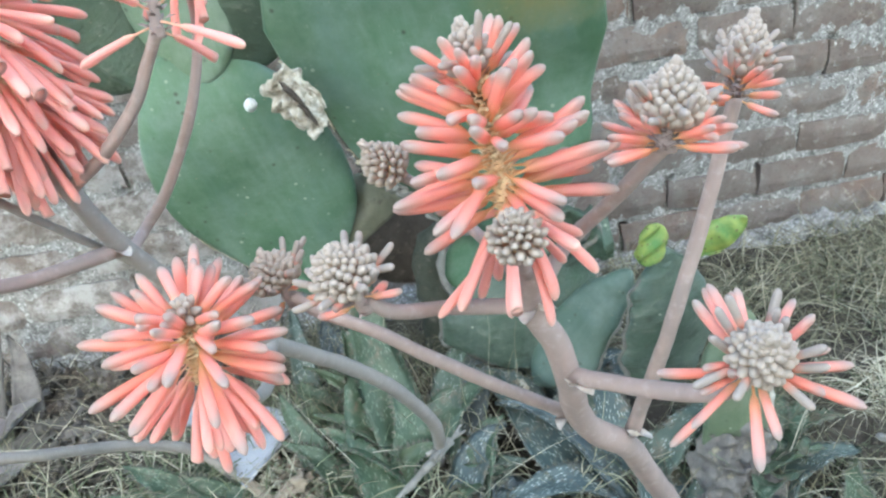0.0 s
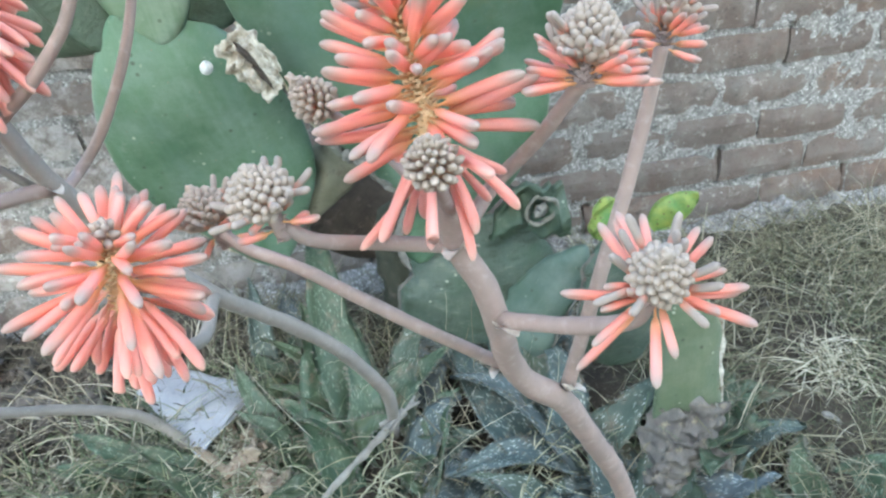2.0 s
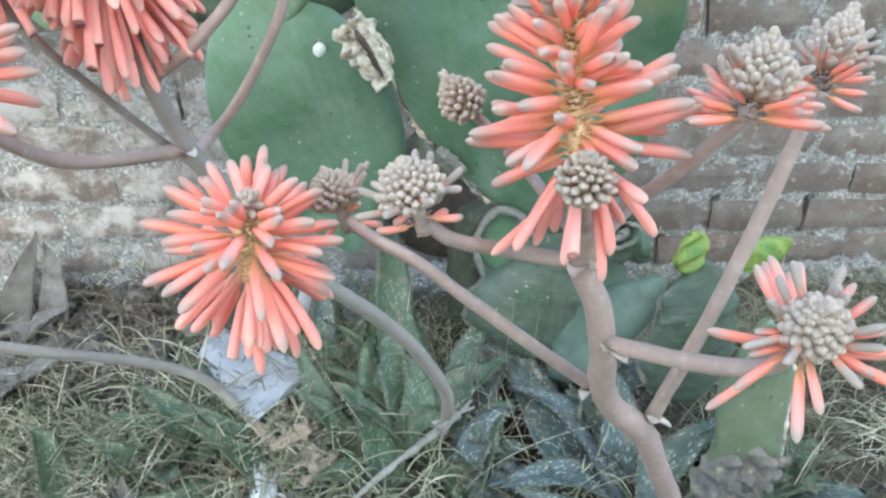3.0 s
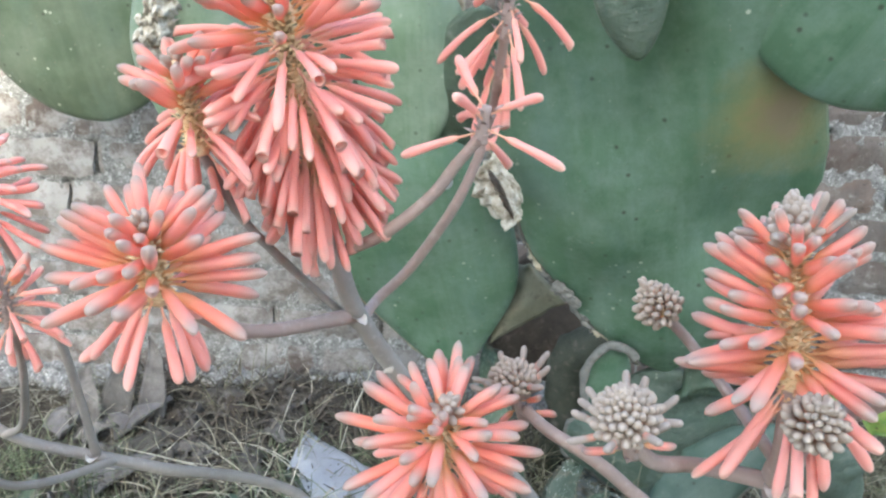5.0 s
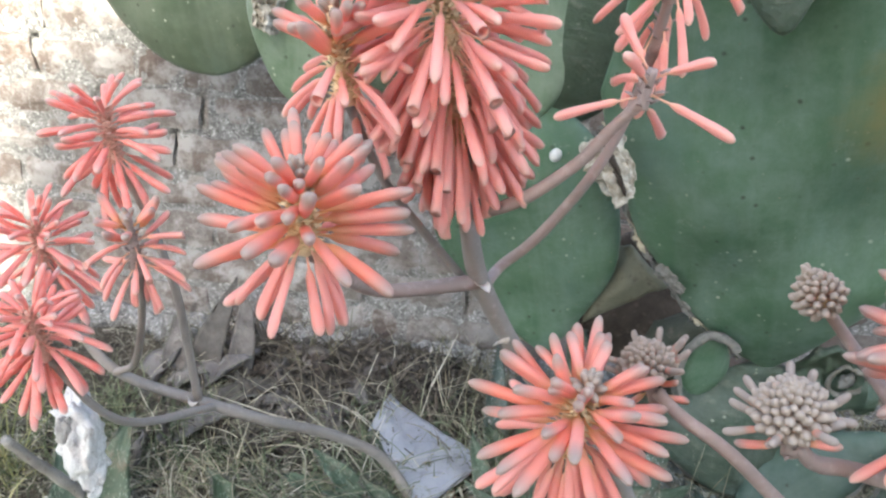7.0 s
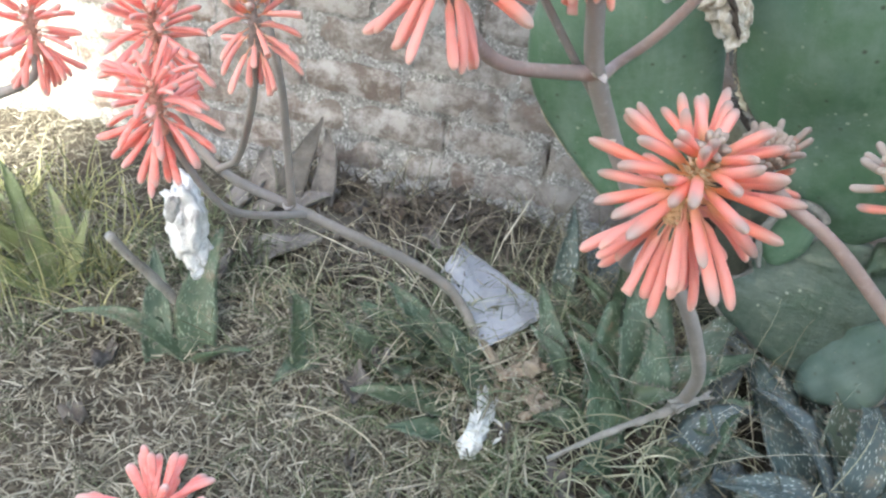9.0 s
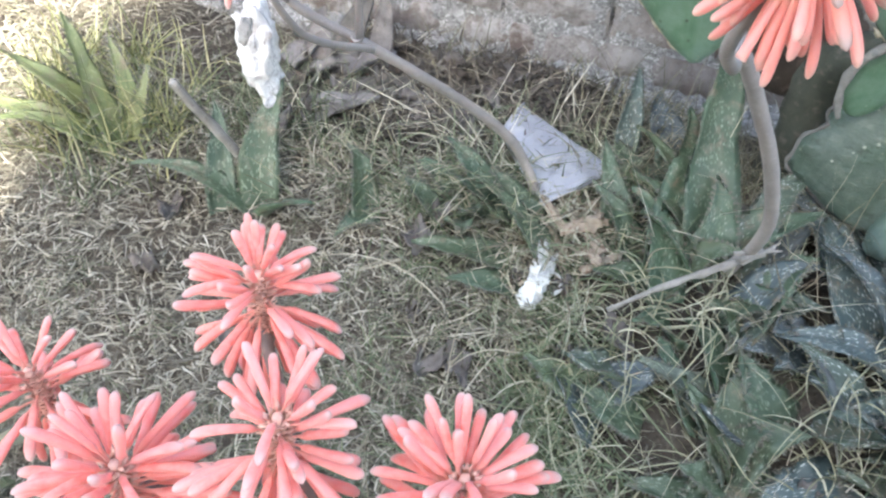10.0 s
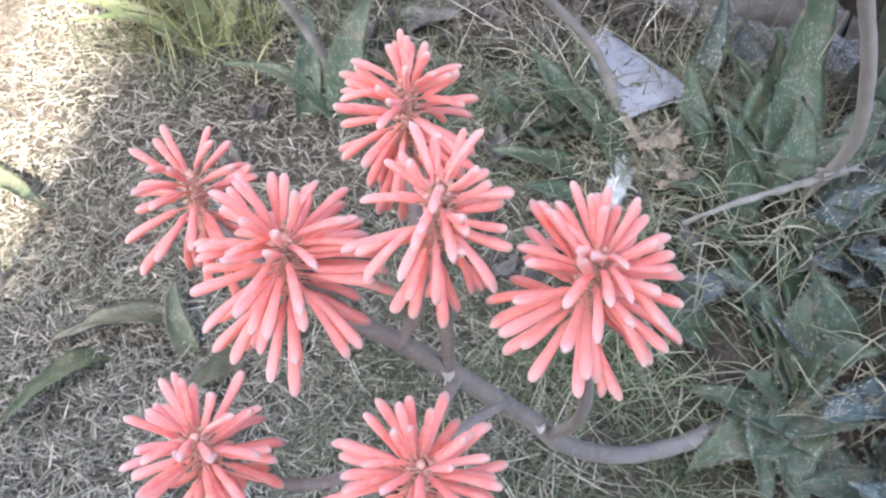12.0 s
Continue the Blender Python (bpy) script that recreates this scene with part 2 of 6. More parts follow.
M_RACHIS = make_plain("ochre_rachis", (0.80, 0.54, 0.30), (0.84, 0.68, 0.44), 80, 0.7)
M_HUB = make_plain("pinkish_rachis", (0.60, 0.33, 0.25), (0.72, 0.44, 0.35), 80, 0.7)
M_BRACT = make_plain("papery_bract", (0.58, 0.51, 0.45), (0.74, 0.68, 0.62), 90, 0.85)
M_LEAF = make_leaf_mat("spotted_green_leaf", (0.038, 0.064, 0.041), (0.062, 0.090, 0.056), (0.20, 0.24, 0.18), (0.055, 0.095, 0.05))
M_LEAF_BLUE = make_leaf_mat("spotted_blue_green_leaf", (0.042, 0.064, 0.064), (0.066, 0.092, 0.087), (0.40, 0.43, 0.41), (0.085, 0.100, 0.115))
M_LEAF_DULL = make_leaf_mat("dull_spotted_leaf", (0.046, 0.072, 0.050), (0.074, 0.098, 0.066), (0.27, 0.30, 0.24), (0.085, 0.090, 0.072))
# yellowish leaf, its colour brightened for the sun grazing the clump
M_LEAF_YELLOW = make_leaf_mat("sunlit_yellow_leaf", (0.115, 0.150, 0.060), (0.175, 0.200, 0.085), (0.26, 0.27, 0.15), (0.17, 0.18, 0.08))
M_LEAF_OLIVE = make_leaf_mat("dry_olive_leaf", (0.066, 0.080, 0.044), (0.098, 0.105, 0.060), (0.19, 0.19, 0.12), (0.115, 0.10, 0.065))
M_TEETH = make_plain("leaf_tooth", (0.075, 0.078, 0.058), (0.15, 0.14, 0.11), 200, 0.6)
GREEN = ((0.060, 0.119, 0.068), (0.092, 0.164, 0.100), (0.16, 0.14, 0.07), (0.180, 0.246, 0.203))
M_PAD = make_pad_mat("cactus_green", *GREEN)
M_PAD_PALE = make_pad_mat("pale_cactus_green", (0.052, 0.080, 0.058), (0.080, 0.112, 0.084), (0.12, 0.105, 0.075), (0.135, 0.162, 0.144), 1.0)
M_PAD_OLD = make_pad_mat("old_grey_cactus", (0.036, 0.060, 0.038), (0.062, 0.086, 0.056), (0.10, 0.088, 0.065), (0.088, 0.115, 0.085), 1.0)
# pad green lightened so that the colour carries the bright haze
M_PAD_HAZE = make_pad_mat("hazed_cactus", (0.105, 0.160, 0.098), (0.140, 0.200, 0.130), (0.19, 0.17, 0.09), (0.25, 0.30, 0.25))
M_PAD_NEAR = make_pad_mat("yellowish_cactus", (0.100, 0.130, 0.078), (0.135, 0.165, 0.102), (0.19, 0.165, 0.10), (0.19, 0.21, 0.155))
# olive pad green with the pad's shade put into the colour
M_PAD_SHADE = make_pad_mat("shaded_olive_cactus", (0.070, 0.098, 0.062), (0.105, 0.135, 0.085), (0.17, 0.15, 0.08), (0.17, 0.20, 0.15))
M_PAD_GREY = make_pad_mat("grey_blue_cactus", (0.058, 0.092, 0.072), (0.084, 0.122, 0.096), (0.13, 0.115, 0.08), (0.14, 0.18, 0.16))
M_PAD_YOUNG = make_young_pad_mat()
M_AREOLE = make_plain("areole_wool", (0.24, 0.24, 0.18), (0.16, 0.15, 0.11), 300, 0.9)
M_CRUST = make_plain("dry_corky_tissue", (0.20, 0.165, 0.12), (0.60, 0.57, 0.51), 48, 0.85, (0.05, 0.04, 0.03), 30, 0.8, 0.004)
M_SCAR = make_plain("pale_scar", (0.13, 0.125, 0.105), (0.22, 0.21, 0.185), 60, 0.9, (0.07, 0.065, 0.055), 90, 0.8, 0.003)
M_CORK = make_plain("pale_cork", (0.30, 0.26, 0.19), (0.46, 0.41, 0.32), 50, 0.9, (0.14, 0.11, 0.075), 70, 0.8, 0.003)
M_WOOL = make_plain("white_wool", (0.44, 0.45, 0.43), (0.60, 0.60, 0.58), 160, 0.95)
M_PAPER = make_plain("soiled_paper", (0.50, 0.50, 0.485), (0.70, 0.70, 0.68), 60, 0.9, (0.36, 0.35, 0.33), 110, 0.8, 0.003)
M_BRICK, M_MORTAR = make_brick_mat(), make_mortar_mat()
M_SOIL = make_plain("dry_soil", (0.040, 0.034, 0.028), (0.082, 0.070, 0.056), 9, 0.95, (0.14, 0.122, 0.10), 90, 0.9, 0.006, 0.1)
M_STRAW = make_blade_mat("dry_grass", [(0.0, (0.10, 0.086, 0.060)), (0.35, (0.23, 0.205, 0.145)), (0.7, (0.44, 0.405, 0.30)), (1.0, (0.66, 0.62, 0.51))])
# dry grass again, greener and with shade put into its darker colours
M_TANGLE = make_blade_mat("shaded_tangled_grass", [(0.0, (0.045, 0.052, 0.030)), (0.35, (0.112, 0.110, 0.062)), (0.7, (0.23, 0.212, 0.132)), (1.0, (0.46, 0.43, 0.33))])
M_CREAM = make_blade_mat("cream_straw", [(0.0, (0.34, 0.30, 0.21)), (0.5, (0.55, 0.51, 0.38)), (1.0, (0.74, 0.70, 0.57))])
# brighter thatch: the open patch's sunlight and veil put into the colour
M_THATCH_LIT = make_blade_mat("sun_brightened_thatch", [(0.0, (0.068, 0.062, 0.046)), (0.35, (0.174, 0.162, 0.123)), (0.7, (0.335, 0.316, 0.246)), (1.0, (0.58, 0.55, 0.46))])
# yellow green blades with the clump's sunlight added to their colour
M_SUNNY = make_blade_mat("sunlit_yellow_grass", [(0.0, (0.14, 0.17, 0.06)), (0.5, (0.26, 0.28, 0.11)), (0.8, (0.40, 0.38, 0.18)), (1.0, (0.55, 0.52, 0.30))])
# brown litter, near black because the wall foot's shade is mixed in
M_LITTER = make_blade_mat("shade_darkened_litter", [(0.0, (0.016, 0.014, 0.012)), (0.5, (0.040, 0.034, 0.028)), (0.85, (0.085, 0.072, 0.058)), (1.0, (0.16, 0.14, 0.11))])
M_CURL = make_blade_mat("pale_grass_stem", [(0.0, (0.16, 0.165, 0.10)), (0.5, (0.30, 0.30, 0.19)), (1.0, (0.48, 0.46, 0.33))])
M_THATCH = make_blade_mat("grey_thatch", [(0.0, (0.050, 0.046, 0.034)), (0.35, (0.115, 0.108, 0.083)), (0.7, (0.21, 0.20, 0.158)), (1.0, (0.40, 0.38, 0.32))])
M_GRASS = make_blade_mat("green_grass", [(0.0, (0.04, 0.068, 0.028)), (0.5, (0.088, 0.125, 0.060)), (0.8, (0.17, 0.20, 0.11)), (1.0, (0.36, 0.36, 0.25))])
M_GRASS_PALE = make_blade_mat("pale_grass", [(0.0, (0.09, 0.135, 0.065)), (0.5, (0.18, 0.225, 0.125)), (0.8, (0.31, 0.33, 0.21)), (1.0, (0.52, 0.50, 0.38))])
M_DRYLEAF = make_plain("dead_leaf", (0.085, 0.076, 0.070), (0.175, 0.157, 0.143), 22, 0.85, (0.07, 0.06, 0.052), 70, 0.7, 0.004)
M_WITHER = make_plain("withered_leaf", (0.066, 0.059, 0.053), (0.118, 0.108, 0.096), 24, 0.85, (0.085, 0.07, 0.058), 60, 0.9, 0.006)
M_PALE_LEAF = make_plain("lilac_grey_dead_leaf", (0.125, 0.114, 0.112), (0.190, 0.175, 0.170), 24, 0.85, (0.10, 0.085, 0.075), 55, 0.8, 0.005)
M_TAN = make_plain("tan_dead_leaf", (0.20, 0.155, 0.115), (0.33, 0.28, 0.22), 30, 0.85, (0.15, 0.085, 0.055), 45, 0.7, 0.003)
M_DEAD = make_plain("grey_dead_leaf", (0.105, 0.094, 0.088), (0.205, 0.185, 0.165), 26, 0.85, (0.32, 0.27, 0.18), 45, 0.9, 0.005)
M_SHELL = make_plain("white_shell", (0.56, 0.55, 0.53), (0.74, 0.73, 0.71), 50, 0.75, (0.27, 0.25, 0.23), 45, 0.9, 0.006)
M_PACKET = make_plain("pale_blue_plastic", (0.26, 0.278, 0.325), (0.335, 0.345, 0.375), 12, 0.4, (0.21, 0.22, 0.25), 40, 0.6, 0.004, 0.5)
# dark brown for rotten bits and for shade painted between the pads
M_ROT_SHADE = make_plain("dark_rot_and_shade", (0.045, 0.036, 0.030), (0.085, 0.068, 0.056), 20, 0.9, (0.15, 0.12, 0.10), 60, 0.8, 0.005)
M_STICK = make_plain("bleached_stalk", (0.18, 0.168, 0.150), (0.295, 0.278, 0.255), 30, 0.85, (0.13, 0.115, 0.10), 120, 0.7, 0.003)
M_WOODY = make_plain("grey_woody_rim", (0.13, 0.125, 0.112), (0.20, 0.19, 0.172), 60, 0.9, (0.07, 0.08, 0.07), 60, 0.9, 0.004)
M_TRUNK = make_plain("corky_trunk", (0.040, 0.045, 0.034), (0.072, 0.076, 0.058), 16, 0.9, (0.11, 0.10, 0.08), 60, 0.8, 0.005)
M_FLAP = make_plain("withered_olive_skin", (0.125, 0.125, 0.088), (0.165, 0.160, 0.118), 26, 0.8, (0.085, 0.075, 0.055), 60, 0.6, 0.003)
# darker shell colour that paints the shade inside the hollow
M_HOLLOW = make_plain("shell_hollow_shade", (0.30, 0.29, 0.275), (0.42, 0.41, 0.39), 60, 0.85, (0.18, 0.17, 0.155), 80, 0.8, 0.004)
M_PLASTER = make_plain("pale_plaster", (0.50, 0.47, 0.42), (0.60, 0.56, 0.50), 2, 0.9)


# ---- geometry helpers ----
WM = {}
UP = Vector((0, 0, 1))


def mesh(name, verts, faces, mat, smooth=True, uvs=None):
    me = bpy.data.meshes.new(name)
    me.from_pydata([tuple(v) for v in verts], [], faces)
    for m in (mat if isinstance(mat, (list, tuple)) else [mat]):
        me.materials.append(m)
    if smooth:
        me.polygons.foreach_set("use_smooth", [True] * len(me.polygons))
    if uvs is not None:
        layer = me.uv_layers.new(name="UVMap")
        idx = np.empty(len(me.loops), dtype=np.int32)
        me.loops.foreach_get("vertex_index", idx)
        layer.data.foreach_set("uv", np.asarray(uvs, dtype=np.float32)[idx].ravel())
    me.update()
    return me


def thing(name, where, label, category, group="", kind="", data=None):
    ob = new(name, data)
    ob.matrix_basis = Matrix.Translation(where)
    WM[ob] = ob.matrix_basis.copy()
    return tagged(ob, label, category, group, kind)


def part(name, data, parent, at=None, label=""):
    """Links a mesh under parent, at the world pose given (none: the mesh is in the parent's own space)."""
    ob = new(name, data)
    ob.parent = parent
    if at is not None:
        ob.matrix_basis = WM[parent].inverted() @ at
    WM[ob] = WM[parent] @ ob.matrix_basis
    if label:
        ob["label"] = label
    return ob


def shift(points, origin):
    return [Vector(p) - Vector(origin) for p in points]


def catmull(points, per=6):
    p = [Vector(q) for q in points]
    p = [p[0] * 2 - p[1]] + p + [p[-1] * 2 - p[-2]]
    out = []
    for i in range(1, len(p) - 2):
        a, b, c, d = p[i - 1:i + 3]
        for k in range(per):
            t = k / per
            out.append(0.5 * (2 * b + (c - a) * t + (2 * a - 5 * b + 4 * c - d) * t * t + (3 * b - a - 3 * c + d) * t ** 3))
    out.append(p[-2])
    return out


def tube(points, r0, r1, segs=10, per=6, wobble=0.04, bulge=0.0, cap=True):
    """A tapered round stalk along a smooth line; bulge swells both ends, as at a joint."""
    line = catmull(points, per)
    n = len(line)
    verts, faces = [], []
    side = None
    for i, c in enumerate(line):
        d = (line[min(i + 1, n - 1)] - line[max(i - 1, 0)]).normalized()
        if side is None:
            side = d.orthogonal().normalized()
        side = (side - d * side.dot(d)).normalized()
        up = d.cross(side)
        f = i / (n - 1)
        r = r0 + (r1 - r0) * f
        r *= 1 + bulge * (math.exp(-((f) / 0.05) ** 2) + math.exp(-((1 - f) / 0.05) ** 2))
        for k in range(segs):
            a = 2 * math.pi * k / segs
            w = 1 + wobble * noise.noise(c * 40 + Vector((math.cos(a), math.sin(a), 0)))
            verts.append(c + (side * math.cos(a) + up * math.sin(a)) * r * w)
    for i in range(n - 1):
        for k in range(segs):
            a, b = i * segs + k, i * segs + (k + 1) % segs
            faces.append((a, b, b + segs, a + segs))
    if cap:
        verts += [line[0], line[-1]]
        for k in range(segs):
            faces.append((len(verts) - 2, (k + 1) % segs, k))
            faces.append((len(verts) - 1, (n - 1) * segs + k, (n - 1) * segs + (k + 1) % segs))
    return verts, faces


def lathe(profile, segs=8, bend=0.0, lobes=0.0):
    """A body turned about z; bend curves it towards +x."""
    verts, faces = [], []
    for z, r in profile:
        for k in range(segs):
            a = 2 * math.pi * k / segs
            q = r * (1 + lobes * math.cos(3 * a))
            verts.append((q * math.cos(a) + bend * z * z, q * math.sin(a), z))
    n = len(profile)
    for i in range(n - 1):
        for k in range(segs):
            a, b = i * segs + k, i * segs + (k + 1) % segs
            faces.append((a, b, b + segs, a + segs))
    faces.append(tuple(range(segs - 1, -1, -1)))
    faces.append(tuple((n - 1) * segs + k for k in range(segs)))
    return verts, faces


def lump(size, squash, rough, seed, rings=12, segs=16):
    """A crumpled, uneven body."""
    verts, faces = [], []
    for i in range(rings + 1):
        th = math.pi * i / rings
        for k in range(segs):
            ph = 2 * math.pi * k / segs
            d = Vector((math.sin(th) * math.cos(ph), math.sin(th) * math.sin(ph), math.cos(th)))
            s = size * (1 + rough * noise.noise(d * 1.7 + Vector((seed, 0, 0))) + rough * 0.6 * noise.noise(d * 4.5 + Vector((0, seed, 0))))
            verts.append((d.x * s * squash[0], d.y * s * squash[1], d.z * s * squash[2]))
    for i in range(rings):
        for k in range(segs):
            a, b = i * segs + k, i * segs + (k + 1) % segs
            faces.append((a, a + segs, b + segs, b))
    return verts, faces


def facing(where, z_way, x_hint=UP, scale=(1, 1, 1)):
    """A pose at where whose z runs along z_way and whose x leans to x_hint."""
    z = Vector(z_way).normalized()
    x = Vector(x_hint) - z * Vector(x_hint).dot(z)
    x = x.normalized() if x.length > 1e-4 else z.orthogonal().normalized()
    y = z.cross(x)
    m = Matrix((x, y, z)).transposed().to_4x4()
    return Matrix.Translation(where) @ m @ Matrix.Diagonal((*scale, 1))


def bank(y):
    """How far the bed falls away from the wall."""
    f = min(1.0, max(0.0, (0.95 - y) / 0.70))
    return 0.38 * f * f * (3 - 2 * f)


def ground_z(x, y):
    return 0.03 - bank(y) + 0.018 * noise.noise(Vector((x * 2.3, y * 2.3, 0.3))) + 0.008 * noise.noise(Vector((x * 9, y * 9, 1.7)))


# ---- ground ----
def build_ground():
    xs = np.unique(np.concatenate([np.linspace(-60, -3, 20), np.arange(-3, 2.6, 0.025), np.linspace(2.6, 60, 20)]))
    ys = np.unique(np.concatenate([np.linspace(-60, -1.2, 20), np.arange(-1.2, 1.62, 0.025), np.linspace(1.62, 60, 20)]))
    verts = []
    for y in ys:
        for x in xs:
            near = -3 <= x <= 2.6 and -1.2 <= y <= 1.62
            fine = 0.005 * noise.noise(Vector((x * 38, y * 38, 4.0))) if near else 0.0
            verts.append((x, y, ground_z(x, y) + fine))
    nx = len(xs)
    faces = [(j * nx + i, j * nx + i + 1, (j + 1) * nx + i + 1, (j + 1) * nx + i) for j in range(len(ys) - 1) for i in range(nx - 1)]
    thing("ground", (0, 0, 0), "dry bare garden soil under grass litter", "ground", kind="structure", data=mesh("ground", verts, faces, M_SOIL))


build_ground()


# ---- unseen gable wall, added behind to shade the plants ----
def build_gable():
    wall = thing("wall_shade_gable", (0, -3.0, 0), "plain unseen gable wall added behind to cast the shade", "wall", kind="structure")
    out = [(GABLE_X, -0.6), (2.8, -0.6), (2.8, 5.2), (0.45, GABLE_Z + 0.75 * (0.45 - GABLE_X)), (GABLE_X, GABLE_Z)]
    verts = [(x, y, z) for y in (0.0, -0.25) for x, z in out]
    n = len(out)
    faces = [tuple(range(n)), tuple(range(2 * n - 1, n - 1, -1))] + [(i, i + n, (i + 1) % n + n, (i + 1) % n) for i in range(n)]
    part("plaster", mesh("plaster", verts, faces, M_PLASTER, False), wall)


GABLE_X, GABLE_Z = -1.19, 4.60
build_gable()

# ---- brick wall ----
WALL = Matrix.Translation((0, 1.39, 0)) @ Euler((radians(-4.0), 0, radians(2.6))).to_matrix().to_4x4()
PITCH, LONG, HIGH = 0.0865, 0.229, 0.071
LEFT_JOINT = {-1: -0.621, 0: -0.95, 1: -1.055, 2: -0.809, 3: -0.907, 4: -1.073, 5: -1.207}
RIGHT_JOINT = {-1: 0.772, 0: 0.664, 1: 0.751, 2: 0.658, 3: 0.806}


def course_joints(k):
    """Where the upright joints of a course lie, from left to right."""
    left = LEFT_JOINT.get(k, -0.95 + (0.5 * (k % 2) + 0.13 * math.sin(k * 2.1)) * LONG)
    right = RIGHT_JOINT.get(k, 0.70 + (0.5 * (k % 2) + 0.1 * math.cos(k * 1.7)) * LONG)
    x = left - math.ceil((left + 4.2) / LONG) * LONG
    out = []
    while x < 0.15:
        out.append(x)
        x += LONG
    first = right - math.floor((right - out[-1] - 0.09) / 0.218) * 0.218
    x = first
    while x < 4.2:
        out.append(x)
        x += 0.218
    return out


def course_z(k):
    return 0.18 + k * PITCH


def build_wall():
    wall = thing("wall_garden", (0, 0, 0), "weathered red brick garden wall with crumbling lime mortar", "wall", kind="structure")
    wall.matrix_basis = WALL
    WM[wall] = WALL
    rows = range(-2, 16)
    joints = {k: course_joints(k) for k in rows}
    rng = random.Random(5)
    gaps = {(k, i): rng.random() for k in rows for i in range(len(joints[k]))}
    # mortar bed
    xs = np.concatenate([np.linspace(-4.2, -2.05, 30), np.arange(-2.04, 1.6, 0.009), np.linspace(1.61, 4.2, 30)])
    zs = np.arange(-0.06, 1.56, 0.009)
    verts = []
    for z in zs:
        k = round((z - 0.18) / PITCH)
        js = np.array(joints.get(k, [99.0]))
        for x in xs:
            d = 0.002 + 0.0045 * noise.noise(Vector((x * 26, 0, z * 26))) + 0.005 * noise.noise(Vector((x * 75, 3, z * 75)))
            i = int(np.argmin(abs(js - x)))
            if abs(js[i] - x) < 0.009 and gaps.get((k, i), 1) < 0.28:
                d += 0.022 * (1 - gaps[(k, i)]) * max(0.0, 0.7 + noise.noise(Vector((x * 30, 2, z * 30))))
            verts.append((x, d, z))
    nx = len(xs)
    faces = [(j * nx + i, j * nx + i + 1, (j + 1) * nx + i + 1, (j + 1) * nx + i) for j in range(len(zs) - 1) for i in range(nx - 1)]
    part("mortar", mesh("mortar", verts, faces, M_MORTAR), wall)
    core = [(x, y, z) for x in (-4.2, 4.2) for y in (0.05, 0.23) for z in (-0.1, 1.56)]
    part("core", mesh("wall_core", core, [(0, 1, 3, 2), (4, 6, 7, 5), (0, 4, 5, 1), (2, 3, 7, 6), (1, 5, 7, 3), (0, 2, 6, 4)], M_MORTAR, False), wall)

    def brick_geo(seed, w):
        """A worn brick: a block of 5 x 2 x 3 cells with softened, chipped faces."""
        v, f, index = [], [], {}
        nx_, nz_ = 6, 3
        for i in range(nx_ + 1):
            for j in range(nz_ + 1):
                for s in (0, 1):
                    x, z = (i / nx_ - 0.5) * w, (j / nz_ - 0.5) * HIGH
                    edge = (i in (0, nx_)) + (j in (0, nz_))
                    q = Vector((x * 18 + seed * 7.3, s * 2.0, z * 18))
                    y = s * 0.05 if s else -0.004 + 0.0075 * noise.noise(q) + 0.0045 * edge
                    x += 0.009 * noise.noise(q + Vector((5, 0, 0))) * (1 if i in (0, nx_) else 0)
                    z += 0.009 * noise.noise(q + Vector((9, 0, 0))) * (1 if j in (0, nz_) else 0)
                    index[(i, j, s)] = len(v)
                    v.append((x, y, z))
        for i in range(nx_):
            for j in range(nz_):
                f.append((index[(i, j, 0)], index[(i + 1, j, 0)], index[(i + 1, j + 1, 0)], index[(i, j + 1, 0)]))
        for i in range(nx_):
            f.append((index[(i, 0, 0)], index[(i, 0, 1)], index[(i + 1, 0, 1)], index[(i + 1, 0, 0)]))
            f.append((index[(i, nz_, 0)], index[(i + 1, nz_, 0)], index[(i + 1, nz_, 1)], index[(i, nz_, 1)]))
        for j in range(nz_):
            f.append((index[(0, j, 0)], index[(0, j + 1, 0)], index[(0, j + 1, 1)], index[(0, j, 1)]))
            f.append((index[(nx_, j, 0)], index[(nx_, j, 1)], index[(nx_, j + 1, 1)], index[(nx_, j + 1, 0)]))
        return v, f

    shared = {}
    far_v, far_f = [], []
    for k in rows:
        js = joints[k]
        for i in range(len(js) - 1):
            w = js[i + 1] - js[i] - 0.012
            if w < 0.03:
                continue
            c = (js[i] + js[i + 1]) / 2
            z = course_z(k) + rng.uniform(-0.003, 0.003)
            seed = rng.randrange(7)
            turn = pose(c, rng.uniform(-0.004, 0.004), z, rng.uniform(-1, 1), rng.uniform(-1, 1), rng.uniform(-1.2, 1.2))
            if -1.95 < c < 1.45 and k < 13:
                key = (seed, round(w, 2))
                if key not in shared:
                    v, f = brick_geo(seed, round(w, 2))
                    shared[key] = mesh("brick", v, f, M_BRICK, False)
                part("brick", shared[key], wall, WALL @ turn)
            else:
                v, f = brick_geo(seed, w)
                n = len(far_v)
                far_v += [turn @ Vector(q) for q in v]
                far_f += [tuple(a + n for a in q) for q in f]
    far = part("bricks_beyond", mesh("bricks_beyond", far_v, far_f, M_BRICK, False), wall)
    far["kind"] = "stuff"
    # worn cement footing along the foot of the wall
    v, n, prof = [], 900, ((0.02, 0.066), (0.0, 0.060), (-0.015, 0.056), (-0.03, 0.048), (-0.042, 0.036), (-0.05, 0.02), (-0.055, -0.02), (-0.06, -0.06))
    for i in range(n + 1):
        x = -2.4 + 4.4 * i / n
        for y, z in prof:
            q = Vector((x * 9, y * 12, z * 12))
            v.append((x, y + 0.03 * noise.noise(q) + 0.016 * noise.noise(q * 4), z + 0.026 * noise.noise(q * 0.8 + Vector((3, 1, 0))) + 0.016 * noise.noise(q * 5)))
